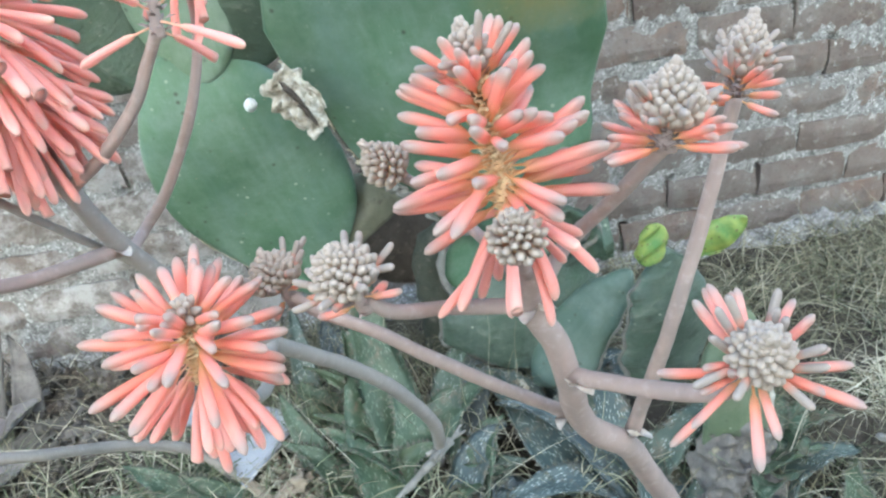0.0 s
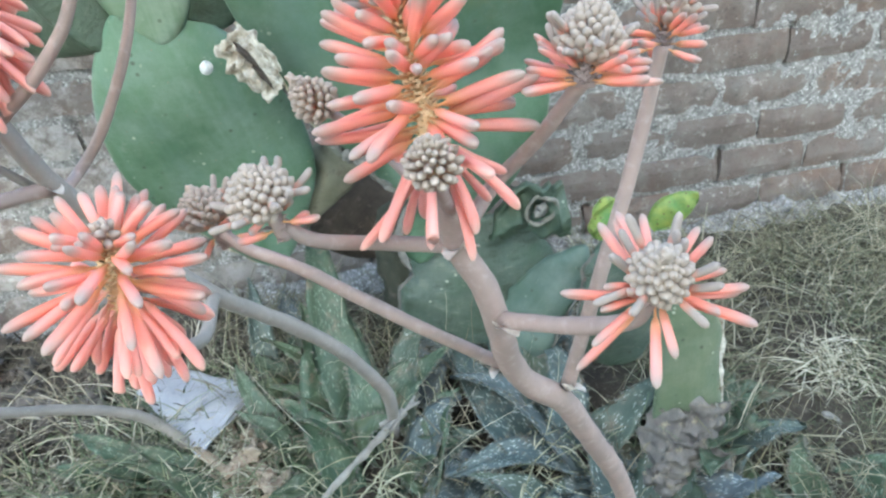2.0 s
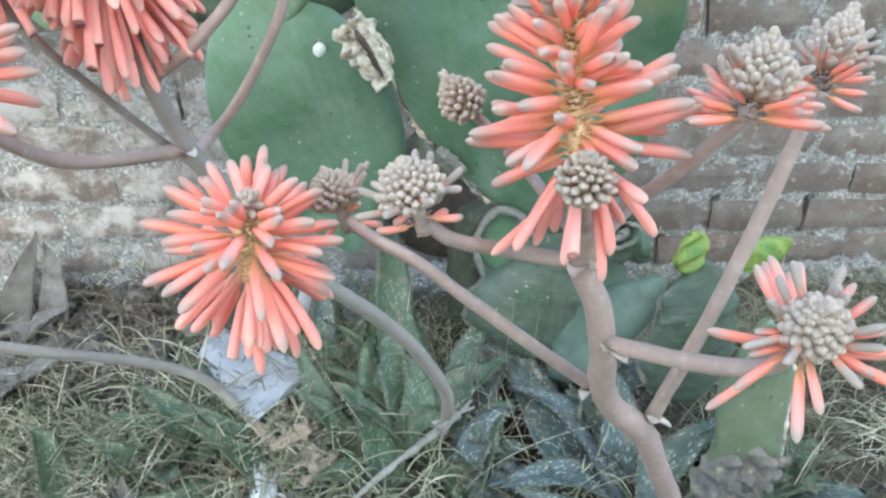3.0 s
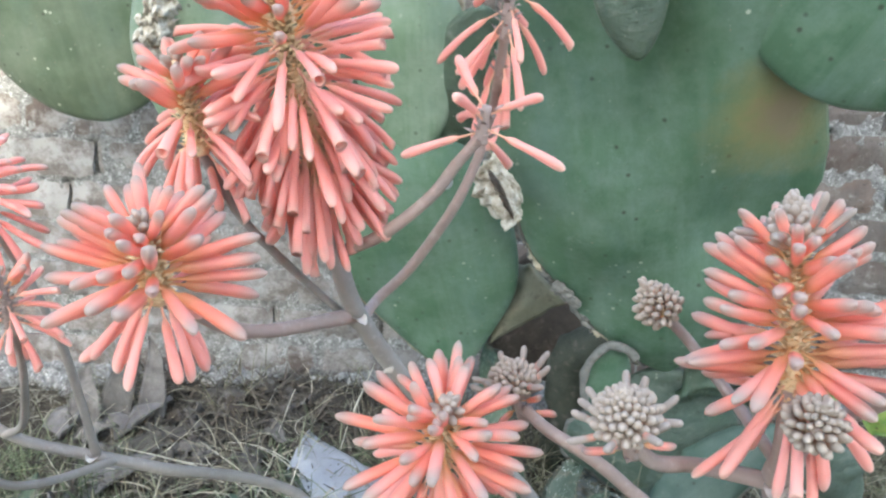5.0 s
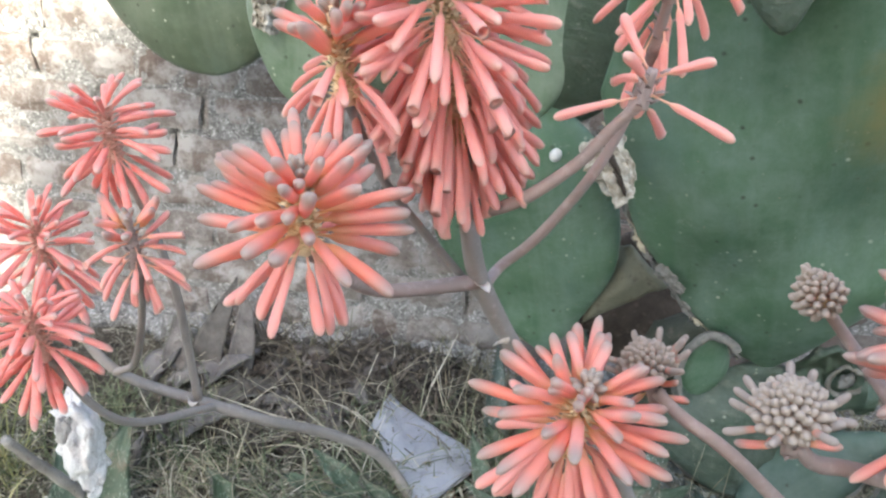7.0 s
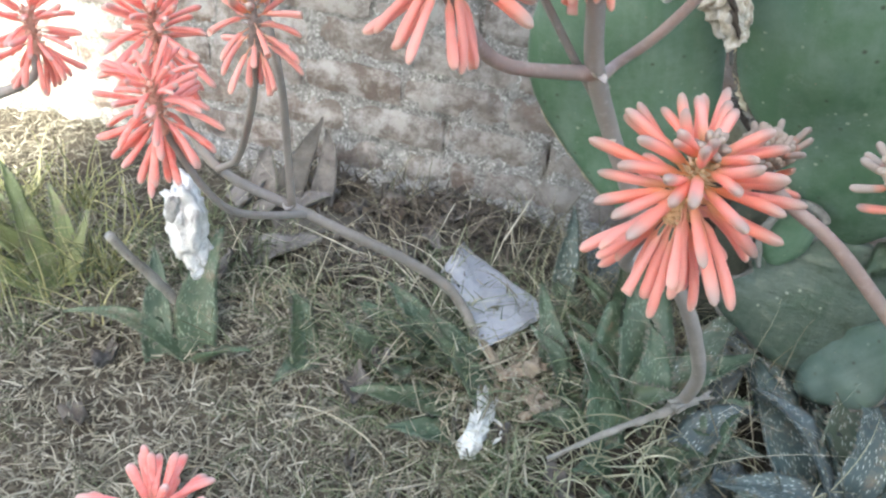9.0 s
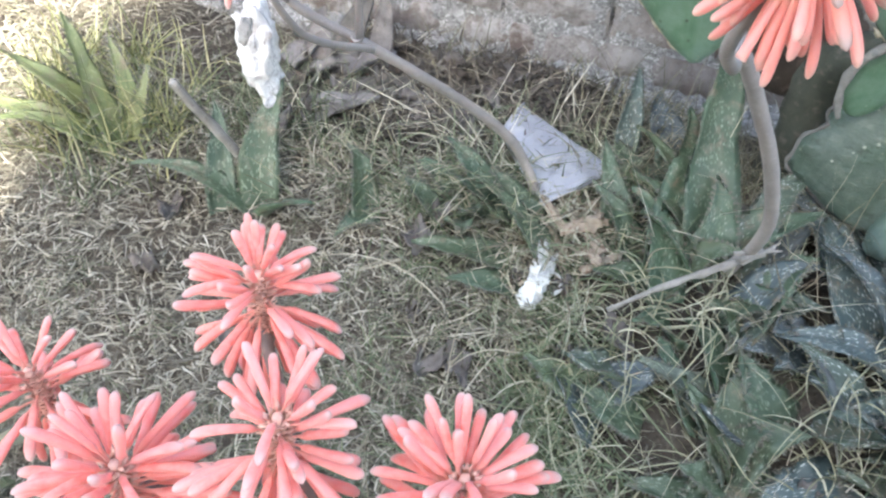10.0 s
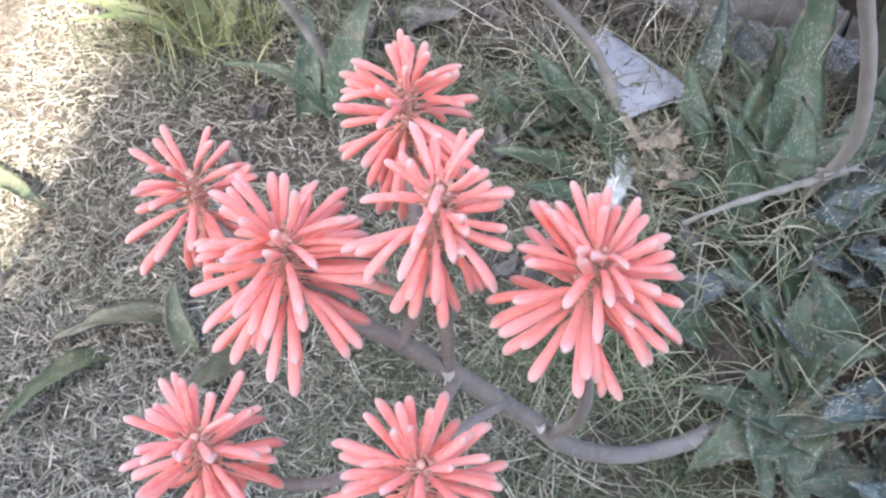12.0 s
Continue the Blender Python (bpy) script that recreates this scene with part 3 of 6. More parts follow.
    m = len(prof)
    f = [(i * m + j, i * m + j + 1, (i + 1) * m + j + 1, (i + 1) * m + j) for i in range(n) for j in range(m - 1)]
    part("footing", mesh("footing", v, f, M_MORTAR, False), wall)


# ---- prickly pears ----
def pad_mesh(name, height, width, thick, mat, seed, warp=0.02, swell=0.82):
    """An egg-shaped, flattened joint standing on its narrow end; x across, y through, z up."""
    rings, segs = 26, 28
    verts, faces = [], []
    for i in range(rings + 1):
        v = 0.5 - 0.5 * math.cos(math.pi * i / rings)
        w = width / 2 * (math.sin(math.pi * min(1, v ** swell)) ** 0.62 if 0 < v < 1 else 0.0)
        w = max(w, 0.012 * (1 - v) if v < 0.1 else 0.0008)
        t = thick / 2 * (0.35 + 0.65 * math.sin(math.pi * min(1, v ** 0.8)) ** 0.5 if 0 < v < 1 else 0.3)
        for k in range(segs):
            a = 2 * math.pi * k / segs
            ca, sa = math.cos(a), math.sin(a)
            x = w * math.copysign(abs(ca) ** 0.9, ca)
            y = min(t, w) * math.copysign(abs(sa) ** 0.75, sa)
            z = v * height
            q = Vector((x * 6 + seed * 3.1, z * 6, seed * 1.7))
            x *= 1 + (0.24 if seed > 40 else 0.10) * noise.noise(Vector((seed, z * 9, ca)))
            if 40 < seed < 50:
                x *= 1 + 0.16 * noise.noise(Vector((seed, z * 34, ca * 1.5)))
            y += warp * noise.noise(q) + warp * 1.5 * (x / width) ** 2
            if seed > 40:
                y += 0.007 * noise.noise(Vector((x * 22, seed, z * 60))) * (1 if sa < 0 else -1)
            verts.append((x, y, z))
    for i in range(rings):
        for k in range(segs):
            a, b = i * segs + k, i * segs + (k + 1) % segs
            faces.append((a, b, b + segs, a + segs))
    return mesh(name, verts, faces, mat)


def areoles_on(me, step, seed):
    """Small woolly cushions set in slanting rows on a pad's faces."""
    rng = random.Random(seed)
    v, f = [], []
    used = []
    order = list(me.vertices)
    rng.shuffle(order)
    for q in order:
        if all((q.co - u).length > step for u in used):
            used.append(q.co.copy())
            n, s = q.normal, rng.uniform(0.0007, 0.0019)
            x = n.orthogonal().normalized()
            y = n.cross(x)
            i0 = len(v)
            for k in range(5):
                a = 2 * math.pi * k / 5
                v.append(q.co + (x * math.cos(a) + y * math.sin(a)) * s - n * 0.0005)
            v.append(q.co + n * s * 0.9)
            f += [(i0 + k, i0 + (k + 1) % 5, i0 + 5) for k in range(5)]
    return mesh("areole_cover", v, f, M_AREOLE)


def pad(parent, base, top, face, width, thick, mat, seed, label, warp=0.02, step=0.035, swell=0.82):
    base, top = Vector(base), Vector(top)
    z = (top - base).normalized()
    n = (Vector(face) - z * Vector(face).dot(z)).normalized()
    x = (-n).cross(z)
    m = Matrix.Translation(base) @ Matrix((x, -n, z)).transposed().to_4x4()
    me = pad_mesh("pad", (top - base).length, width, thick, mat, seed, warp, swell)
    ob = part("pad", me, parent, m, label)
    if step:
        part("areole_cover", areoles_on(me, step, seed), ob)["kind"] = "stuff"
    return ob


def crumple(w, h, seed, n=26, rough=1.0):
    """A scrap of torn, dried skin: a ragged sheet, crumpled and curled."""
    v, f = [], []
    for s in (0, 1):
        for i in range(n + 1):
            for j in range(n + 1):
                u, t = i / n - 0.5, j / n - 0.5
                q = Vector((u * 3 + seed, t * 5, seed))
                ragged = 1 + 0.35 * noise.noise(Vector((t * 6, seed, 3 if u > 0 else 5)))
                y = u * w * ragged * (1.1 - 1.2 * t * t)
                x = rough * (0.35 * w * noise.noise(q) + 0.26 * w * noise.noise(q * 2.7) + 0.14 * w * noise.noise(q * 6)) - 2.2 * u * u * w * 0.5
                v.append((x + s * 0.002, y, t * h * (1 + 0.12 * noise.noise(q * 2))))
    m = (n + 1) ** 2
    for i in range(n):
        for j in range(n):
            q = i * (n + 1) + j
            f += [(q, q + 1, q + n + 2, q + n + 1), (m + q, m + q + n + 1, m + q + n + 2, m + q + 1)]
    rim = [i * (n + 1) for i in range(n + 1)] + [n * (n + 1) + j for j in range(1, n + 1)] + [i * (n + 1) + n for i in range(n - 1, -1, -1)] + [j for j in range(n - 1, 0, -1)]
    f += [(rim[i], rim[(i + 1) % len(rim)], rim[(i + 1) % len(rim)] + m, rim[i] + m) for i in range(len(rim))]
    return mesh("torn_wound", v, f, M_CRUST)


def sheet_mesh(corners, thick, seed, rough=0.008, curl=0.0, n=14):
    """A thin curled sheet over four corners in space: its middle, vertices and faces."""
    a, b, c, d = [Vector(q) for q in corners]
    o = (a + b + c + d) / 4
    nrm = (c - a).cross(d - b).normalized()
    v = []
    for s in (0, 1):
        for i in range(n + 1):
            for j in range(n + 1):
                u, w = i / n, j / n
                p = a.lerp(b, u).lerp(d.lerp(c, u), w)
                p += nrm * (rough * noise.noise(Vector((u * 3 + seed, w * 3, seed))) * 2 + curl * ((u - 0.5) ** 2 * 4) - s * thick)
                p += (b - a).normalized() * rough * noise.noise(Vector((w * 6, seed, u * 2)))
                v.append(p - o)
    m = (n + 1) ** 2
    f = []
    for i in range(n):
        for j in range(n):
            q = i * (n + 1) + j
            f.append((q, q + n + 1, q + n + 2, q + 1))
            f.append((m + q, m + q + 1, m + q + n + 2, m + q + n + 1))
    rim = [i * (n + 1) for i in range(n + 1)] + [n * (n + 1) + j for j in range(1, n + 1)] + [i * (n + 1) + n for i in range(n - 1, -1, -1)] + [j for j in range(n - 1, 0, -1)]
    for i in range(len(rim)):
        p, q = rim[i], rim[(i + 1) % len(rim)]
        f.append((q, p, p + m, q + m))
    return o, v, f


def sheet(name, corners, thick, mat, label, category, seed, rough=0.008, curl=0.0, n=14):
    o, v, f = sheet_mesh(corners, thick, seed, rough, curl, n)
    return thing(name, o, label, category, data=mesh(name, v, f, mat))


def build_cacti():
    big = thing("prickly_pear", (-0.15, 1.12, 0.03), "large prickly pear with broad green pads against the wall", "cactus")
    part("trunk", mesh("trunk", *tube(shift([(-0.10, 1.18, 0.0), (-0.10, 1.18, 0.15), (-0.10, 1.15, 0.30), (0.02, 1.07, 0.40)], (-0.15, 1.12, 0.03)), 0.05, 0.035, 14, 6, 0.25), M_TRUNK), big, None, "dark corky trunk")
    p2 = pad(big, (0.030, 1.05, 0.335), (-0.170, 0.80, 1.10), (-0.1, -1, -0.25), 0.405, 0.045, M_PAD, 2, "broad dark green pad with a yellow brown scar", 0.03, 0.055, swell=1.1)
    p2.data.materials[0] = make_pad_mat("scarred_cactus_green", *GREEN, stain=WM[p2].inverted() @ Vector((0.055, 0.86, 0.80)))
    p1 = pad(big, (-0.316, 1.115, 0.272), (-0.418, 0.985, 0.755), (0.05, -1, -0.3), 0.288, 0.038, M_PAD, 5, "oval dark green pad", swell=1.12)
    pad(big, (0.060, 0.835, 0.838), (0.17, 0.76, 1.13), (-0.15, -1, -0.2), 0.29, 0.035, M_PAD, 8, "green pad grown from a pad's rim", swell=0.72)
    pad(big, (-0.165, 0.79, 1.00), (-0.135, 0.785, 0.873), (0, -1, 0.2), 0.075, 0.03, M_PAD_OLD, 9, "small olive pad hanging over a broad one", 0.01, 0.02)
    p6 = pad(big, (-0.390, 0.995, 0.695), (-0.405, 0.965, 1.03), (0.05, -1, -0.15), 0.15, 0.035, M_PAD_HAZE, 11, "bluish green pad with a corky rim")
    pad(big, (-0.335, 1.02, 0.70), (-0.30, 0.98, 0.90), (0.2, -1, -0.1), 0.15, 0.03, M_PAD_OLD, 13, "small olive pad")
    pad(big, (-0.455, 1.005, 0.690), (-0.550, 0.97, 0.94), (0.3, -1, 0.0), 0.10, 0.03, M_PAD_OLD, 14, "small olive pad with dry streaks")
    # torn dry wound on the broad pad's edge, and a tuft of white wool
    for where, way, hint, w, h, sd in (((-0.267, 0.885, 0.692), (-0.50, 0.0, 0.75), (0.4, -1, 0), 0.050, 0.074, 3.1), ((-0.252, 0.880, 0.680), (-0.42, 0.0, 0.80), (1, -0.6, 0.2), 0.042, 0.064, 5.7), ((-0.260, 0.892, 0.670), (-0.30, 0.1, 0.8), (-0.7, -1, 0.2), 0.036, 0.050, 8.9)):
        part("torn_wound", crumple(w, h, sd, 30, 0.34), p2, facing(where, way, hint), "torn, dried whitish tissue")
    # solid dark lumps take the place of the wound's hollow
    for where, way in (((-0.256, 0.874, 0.676), (-0.45, 0, 0.8)), ((-0.268, 0.872, 0.700), (-0.5, 0, 0.7))):
        v, f = lump(0.010, (1.0, 0.4, 1.8), 0.5, 3.7, 16, 18)
        part("wound_hollow", mesh("wound_hollow", v, f, M_ROT_SHADE), p2, facing(where, way, (0.3, -1, 0)), "dark brown lump standing in for the wound's hollow")
    for where, w, h, sd in (((-0.160, 0.985, 0.503), 0.018, 0.036, 41.3), ((-0.144, 0.985, 0.488), 0.015, 0.030, 44.9)):
        me = crumple(w, h, sd, 14, 0.7)
        me.materials[0] = M_WOODY
        part("torn_skin", me, p2, facing(where, (0.8, 0, -0.5), (0.1, -1, 0.3)), "ragged grey torn skin")
    v, f = lump(0.0095, (1, 0.7, 1), 0.05, 1.1, 26, 34)
    part("wool_tuft", mesh("wool_tuft", v, f, M_WOOL), p1, facing((-0.337, 0.972, 0.664), UP), "white woolly tuft")
    rim = [p1.data.vertices[i * 28 + 14].co.copy() for i in range(3, 12)]
    part("corky_rim", mesh("corky_rim", *tube(rim, 0.0035, 0.003, 8, 6, 1.2), M_CORK), p1, None, "pale corky edge")
    rim = [p2.data.vertices[i * 28 + 14].co.copy() for i in range(3, 15)]
    part("corky_rim", mesh("corky_rim", *tube(rim, 0.0058, 0.0046, 9, 9, 1.9), M_WOODY), p2, None, "grey corky scar along the lower rim")
    for n, q in enumerate(rim[:-1]):
        for k in (0.2, 0.7):
            me = crumple(0.016 + 0.006 * math.sin(2.3 * n + k), 0.034 + 0.008 * math.sin(1.7 * n + 3 * k), 12.3 + 1.9 * n + k, 9, 0.7)
            me.materials[0] = M_CORK if (n + (k > 0.5)) % 2 else M_WOODY
            part("torn_skin", me, p2, WM[p2] @ Matrix.Translation(q.lerp(rim[n + 1], k)) @ facing((0, 0, 0), rim[n + 1] - q, (0.3, 0.2, 1)))
    rim = [p6.data.vertices[i * 28].co.copy() for i in range(7, 21)]
    part("corky_rim", mesh("corky_rim", *tube(rim, 0.007, 0.006, 7, 4, 1.6), M_CRUST), p6, None, "brown corky rim")
    # added dark pad that stands in for the shade of the recess
    pad(big, (-0.08, 1.22, 0.20), (-0.20, 1.20, 0.46), (0.1, -1, 0.1), 0.27, 0.04, M_ROT_SHADE, 22, "dark brown pad added to darken the shaded gap", 0.02, 0)
    o, v, f = sheet_mesh([(-0.258, 1.10, 0.335), (-0.250, 1.10, 0.475), (-0.205, 1.095, 0.490), (-0.135, 1.085, 0.437)], 0.008, 2.6, 0.006, 0.004, 12)
    part("withered_pad", mesh("withered_pad", v, f, M_FLAP), big, Matrix.Translation(o), "withered olive tan flap of a dead pad")
    curl = pad(big, (-0.072, 1.02, 0.285), (-0.066, 1.015, 0.405), (0.1, -1, -0.1), 0.075, 0.02, M_PAD, 23, "small withered green pad", 0.01, 0)
    ring = [Vector((-0.066 + 0.042 * math.cos(a), 1.003, 0.338 + 0.068 * math.sin(a))) for a in [0.75 + 0.36 * i for i in range(10)]]
    part("corky_rim", mesh("corky_rim", *tube(ring, 0.0075, 0.0050, 10, 5, 0.9), M_WOODY), curl, Matrix(), "thick grey woody rim")

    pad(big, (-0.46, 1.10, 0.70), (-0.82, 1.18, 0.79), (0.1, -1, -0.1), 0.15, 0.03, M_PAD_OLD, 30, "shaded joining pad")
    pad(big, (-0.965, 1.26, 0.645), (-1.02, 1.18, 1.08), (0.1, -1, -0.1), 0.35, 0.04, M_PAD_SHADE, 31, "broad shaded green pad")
    p5 = pad(big, (-0.79, 1.19, 0.63), (-0.74, 1.12, 1.0), (-0.1, -1, -0.1), 0.19, 0.035, M_PAD_HAZE, 33, "pale bluish green pad with a torn rim")
    for where, way, sd in (((-0.81, 1.125, 0.80), (0.1, 0, 1), 2.2), ((-0.79, 1.12, 0.85), (0.3, 0, 1), 6.4)):
        part("torn_wound", crumple(0.05, 0.09, sd), p5, facing(where, way, (0.2, -1, 0)), "torn dry hole")

    low = thing("prickly_pear", (0.05, 1.0, 0.03), "low sprawling prickly pear with grey green pads", "cactus")
    q1 = pad(low, (0.020, 1.04, 0.090), (0.040, 1.05, 0.345), (-0.05, -1, 0.15), 0.29, 0.042, M_PAD_PALE, 41, "wide wrinkled grey green pad", 0.035)
    q2 = pad(low, (0.040, 1.0, 0.075), (0.195, 0.97, 0.305), (-0.75, -0.9, 0.6), 0.115, 0.042, M_PAD_GREY, 43, "long bluish green pad leaning over", 0.012)
    o, v, f = sheet_mesh([(0.040, 1.035, 0.310), (0.085, 1.035, 0.400), (0.165, 1.030, 0.398), (0.190, 1.030, 0.300)], 0.018, 5.2, 0.020, 0.006, 18)
    withered = part("withered_pad", mesh("withered_pad", v, f, M_PAD_OLD), low, Matrix.Translation(o), "withered grey pad with a round scar")
    q3 = pad(low, (0.245, 0.90, 0.10), (0.205, 0.87, 0.40), (0.1, -1, 0.2), 0.16, 0.035, M_PAD_PALE, 45, "upright greyish green pad")
    pad(low, (0.19, 0.862, 0.385), (0.170, 0.84, 0.460), (0.3, -1, 0.3), 0.058, 0.014, M_PAD_YOUNG, 51, "young yellow green pad with dark specks", 0.008, 0.016)
    pad(low, (0.252, 0.860, 0.392), (0.312, 0.84, 0.447), (-0.2, -1, 0.3), 0.046, 0.014, M_PAD_YOUNG, 52, "young yellowing pad with dark specks", 0.008, 0.016)
    for r, thick in ((0.025, 0.0036),):
        ring = [Vector((0.129 + r * math.cos(a) * (1 + 0.12 * math.sin(2 * a)), 1.006, 0.362 + r * 0.95 * math.sin(a) * (1 + 0.15 * math.cos(3 * a)))) for a in [0.63 * i for i in range(11)]]
        part("scar_ring", mesh("scar_ring", *tube(ring, thick, thick, 8, 3, 0.7), M_SCAR), withered, Matrix(), "round pale corky scar")
    v, f = lump(0.014, (1.2, 0.5, 0.8), 0.5, 2.2, 18, 20)
    part("scar_hole", mesh("scar_hole", v, f, M_WOODY), withered, facing((0.129, 1.008, 0.362), UP), "sunken centre of the scar")
    for q, first, last, thick in ((q1, 3, 20, 0.0042), (q1, 6, 21, 0.0035), (q2, 6, 21, 0.0030), (q3, 5, 21, 0.0035)):
        side = 14 if first < 6 else 0
        rim = [q.data.vertices[i * 28 + side].co.copy() for i in range(first, last)]
        part("corky_rim", mesh("corky_rim", *tube(rim, thick, thick * 0.7, 8, 5, 1.5), M_WOODY), q, None, "grey corky edge")
    for where, way, sd in (((0.000, 0.985, 0.075), (-0.6, -0.2, -0.3), 4.4), ((0.004, 0.975, 0.062), (-0.8, 0, 0.1), 7.1)):
        part("dry_tip", crumple(0.034, 0.040, sd, 18), low, facing(where, way, (0, -1, 0.4)), "dried pale tip")

    near = thing("prickly_pear", (0.319, 0.791, -0.03), "single pale yellowish green prickly pear pad", "cactus")
    ob = pad(near, (0.319, 0.791, -0.03), (0.287, 0.803, 0.345), (-0.1, -1, 0.2), 0.118, 0.028, M_PAD_NEAR, 61, "pale yellowish green pad", 0.012)
    rim = [ob.data.vertices[i * 28].co.copy() for i in range(6, 20)]
    part("corky_rim", mesh("corky_rim", *tube(rim, 0.005, 0.004, 7, 4, 1.6), M_CRUST), ob, None, "corky brown rim")


build_cacti()

# ---- flower meshes, shared by all the heads ----
TUBE = [(0.0, 0.0013), (0.006, 0.0010), (0.0125, 0.0012), (0.0150, 0.0028), (0.0185, 0.0039), (0.024, 0.0038), (0.032, 0.0042), (0.040, 0.0048), (0.046, 0.0051), (0.0500, 0.0049), (0.0527, 0.0042), (0.0546, 0.0027), (0.0554, 0.0008)]
OPEN = [(0.0, 0.0013), (0.006, 0.0010), (0.0125, 0.0012), (0.0150, 0.0029), (0.0185, 0.0040), (0.024, 0.0039), (0.032, 0.0042), (0.040, 0.0047), (0.048, 0.0050), (0.0525, 0.0054), (0.0545, 0.0056), (0.052, 0.0038), (0.046, 0.0030)]
SLIM = [(0.0, 0.0013), (0.005, 0.0010), (0.0095, 0.0012), (0.0120, 0.0029), (0.0155, 0.0039), (0.022, 0.0040), (0.030, 0.0043), (0.037, 0.0044), (0.0415, 0.0041), (0.0445, 0.0030), (0.0462, 0.0009)]
BUD = [(0.0, 0.0012), (0.002, 0.0024), (0.005, 0.0031), (0.009, 0.0034), (0.0125, 0.0030), (0.0150, 0.0018), (0.0160, 0.0005)]
FLOWERS = [mesh("flower", *lathe(TUBE, 12, b, 0.09), M_FLOWER) for b in (2.0, 5.0, -2.0, 8.0)]
OPENED = [mesh("flower", *lathe(OPEN, 9, b, 0.08), M_FLOWER) for b in (3.0, 8.0)]
RIPE = [mesh("flower", *lathe(TUBE, 12, b, 0.09), M_RIPE) for b in (2.0, 6.0, -3.0, 10.0)]
YOUNG = [mesh("flower", *lathe(SLIM, 12, b, 0.09), M_YOUNG) for b in (0.0, -3.0, 3.0)]
BUDS = [mesh("bud", *lathe(BUD, 8, b, 0.06), M_BUD) for b in (0.0, -6.0)]
HALF = [mesh("flower", *lathe(SLIM, 10, b, 0.09), M_HALF) for b in (0.0, 2.0)]
GOLDEN = math.pi * (3 - math.sqrt(5))


def head(parent, base, axis, length, n_open=0, n_young=0, n_bud=0, low=-55, high=20, size=1.0, cone=0.02, seed=0, label="", reach=0.003, bud_at=None, power=0.72, young=1.12, ripe=False):
    """A raceme: open flowers hang below, younger and shorter ones spread above them, buds close the top."""
    rng = random.Random(seed)
    n_open, n_young = round(n_open * 1.4), round(n_young * (1.35 if n_bud < 25 else 1.0))
    base, axis = Vector(base), Vector(axis).normalized()
    x = axis.orthogonal().normalized()
    y = axis.cross(x)
    ob = part("flower_head", mesh("flower_head", *tube([Vector(), axis * length * 0.4, axis * length * (0.74 if n_bud > 25 else 1.0)], 0.0062 if n_open + n_young > 25 else 0.0042, 0.003, 10, 4, 0.3), M_HUB if ripe else M_RACHIS if n_bud < 90 and n_open + n_young + n_bud > 30 else M_STEM), parent, Matrix.Translation(base), label)
    spread = n_open + n_young
    bud_from = length * (0.42 if n_bud > 25 and spread else 0.8 if n_bud else 1.0)
    if not spread:
        bud_from = 0.0
    elif bud_at:
        bud_from = length * bud_at
    for i in range(spread):
        f = (i + 0.5) / spread
        h = bud_from * f ** 0.9
        a = i * GOLDEN + rng.uniform(-0.6, 0.6)
        el = radians(low + (high - low) * f ** power + rng.uniform(-18, 18))
        out = x * math.cos(a) + y * math.sin(a)
        way = out * math.cos(el) + axis * math.sin(el)
        if i < n_open:
            way = (way - UP * (0.40 if n_young else 0.30) * (1 - f) * rng.uniform(0.6, 1.4)).normalized()
            me = rng.choice(RIPE if ripe else OPENED if rng.random() < (0.35 if n_open > 100 else 0.14) else FLOWERS)
            s = size * rng.uniform(0.78, 1.08) * (1.0 - (0.10 if n_young else 0.38) * f ** 1.5)
            thick = (0.70 if ripe else 0.62) * rng.uniform(0.86, 1.12) * (0.5 + 0.5 * size) * (1 - (0.28 * f * f if ripe else 0.0))
        else:
            g = (i - n_open) / max(1, n_young)
            me = rng.choice(YOUNG)
            s = size * young * rng.uniform(0.84, 1.14) * (1.0 - 0.48 * g ** 1.5)
            thick = (0.57 if n_bud >= 90 else 0.80) * rng.uniform(0.88, 1.12) * (1 - 0.18 * g)
        part("flower", me, ob, facing(base + axis * h + out * reach, way, -UP, (thick, thick, s)))
    if spread:
        sv, sf = [], []
        for i in range(int(spread * 2.4)):
            h = bud_from * (i + 0.5) / (spread * 2.4)
            a = i * GOLDEN + 1.1
            out = x * math.cos(a) + y * math.sin(a)
            side = axis.cross(out)
            way = (out * 0.8 + axis * rng.uniform(0.1, 0.9)).normalized()
            p, ln = axis * h + out * 0.004, rng.uniform(0.004, 0.009)
            j = len(sv)
            sv += [p - side * 0.0022, p + side * 0.0022, p + way * ln, p + axis * 0.0015 + way * ln * 0.5]
            sf += [(j, j + 1, j + 3), (j + 1, j + 2, j + 3), (j + 2, j, j + 3), (j, j + 2, j + 1)]
        part("scale_cover", mesh("scale_cover", sv, sf, M_HUB if ripe else M_RACHIS if spread > 30 and n_bud < 90 else M_STEM), ob, None, "tiny dry scales")["kind"] = "stuff"
    n_bud = round(n_bud * 1.2)
    ring = round(n_bud * 0.10) if n_bud > 40 and spread else 0
    for i in range(ring):
        a = i * GOLDEN * 1.0 + rng.uniform(-0.3, 0.3)
        out = x * math.cos(a) + y * math.sin(a)
        el = radians(rng.uniform(0, 58))
        way = out * math.cos(el) + axis * math.sin(el)
        s = max(0.8, size) * rng.uniform(0.36, 0.56)
        part("flower", rng.choice(HALF), ob, facing(base + axis * (bud_from + (length - bud_from) * rng.uniform(0.0, 0.45)) + out * cone * 0.45, way, UP, (0.48, 0.48, s)))
    for i in range(n_bud):
        f = (i + 0.5) / n_bud
        h = bud_from + (length - bud_from) * (0.86 * f)
        r = cone * (0.80 if ring else 1.0) * math.sqrt(max(0.0, 1 - f ** 2.2)) * (0.60 + 0.40 * min(1, f * 4))
        a = (i + spread) * GOLDEN
        out = x * math.cos(a) + y * math.sin(a)
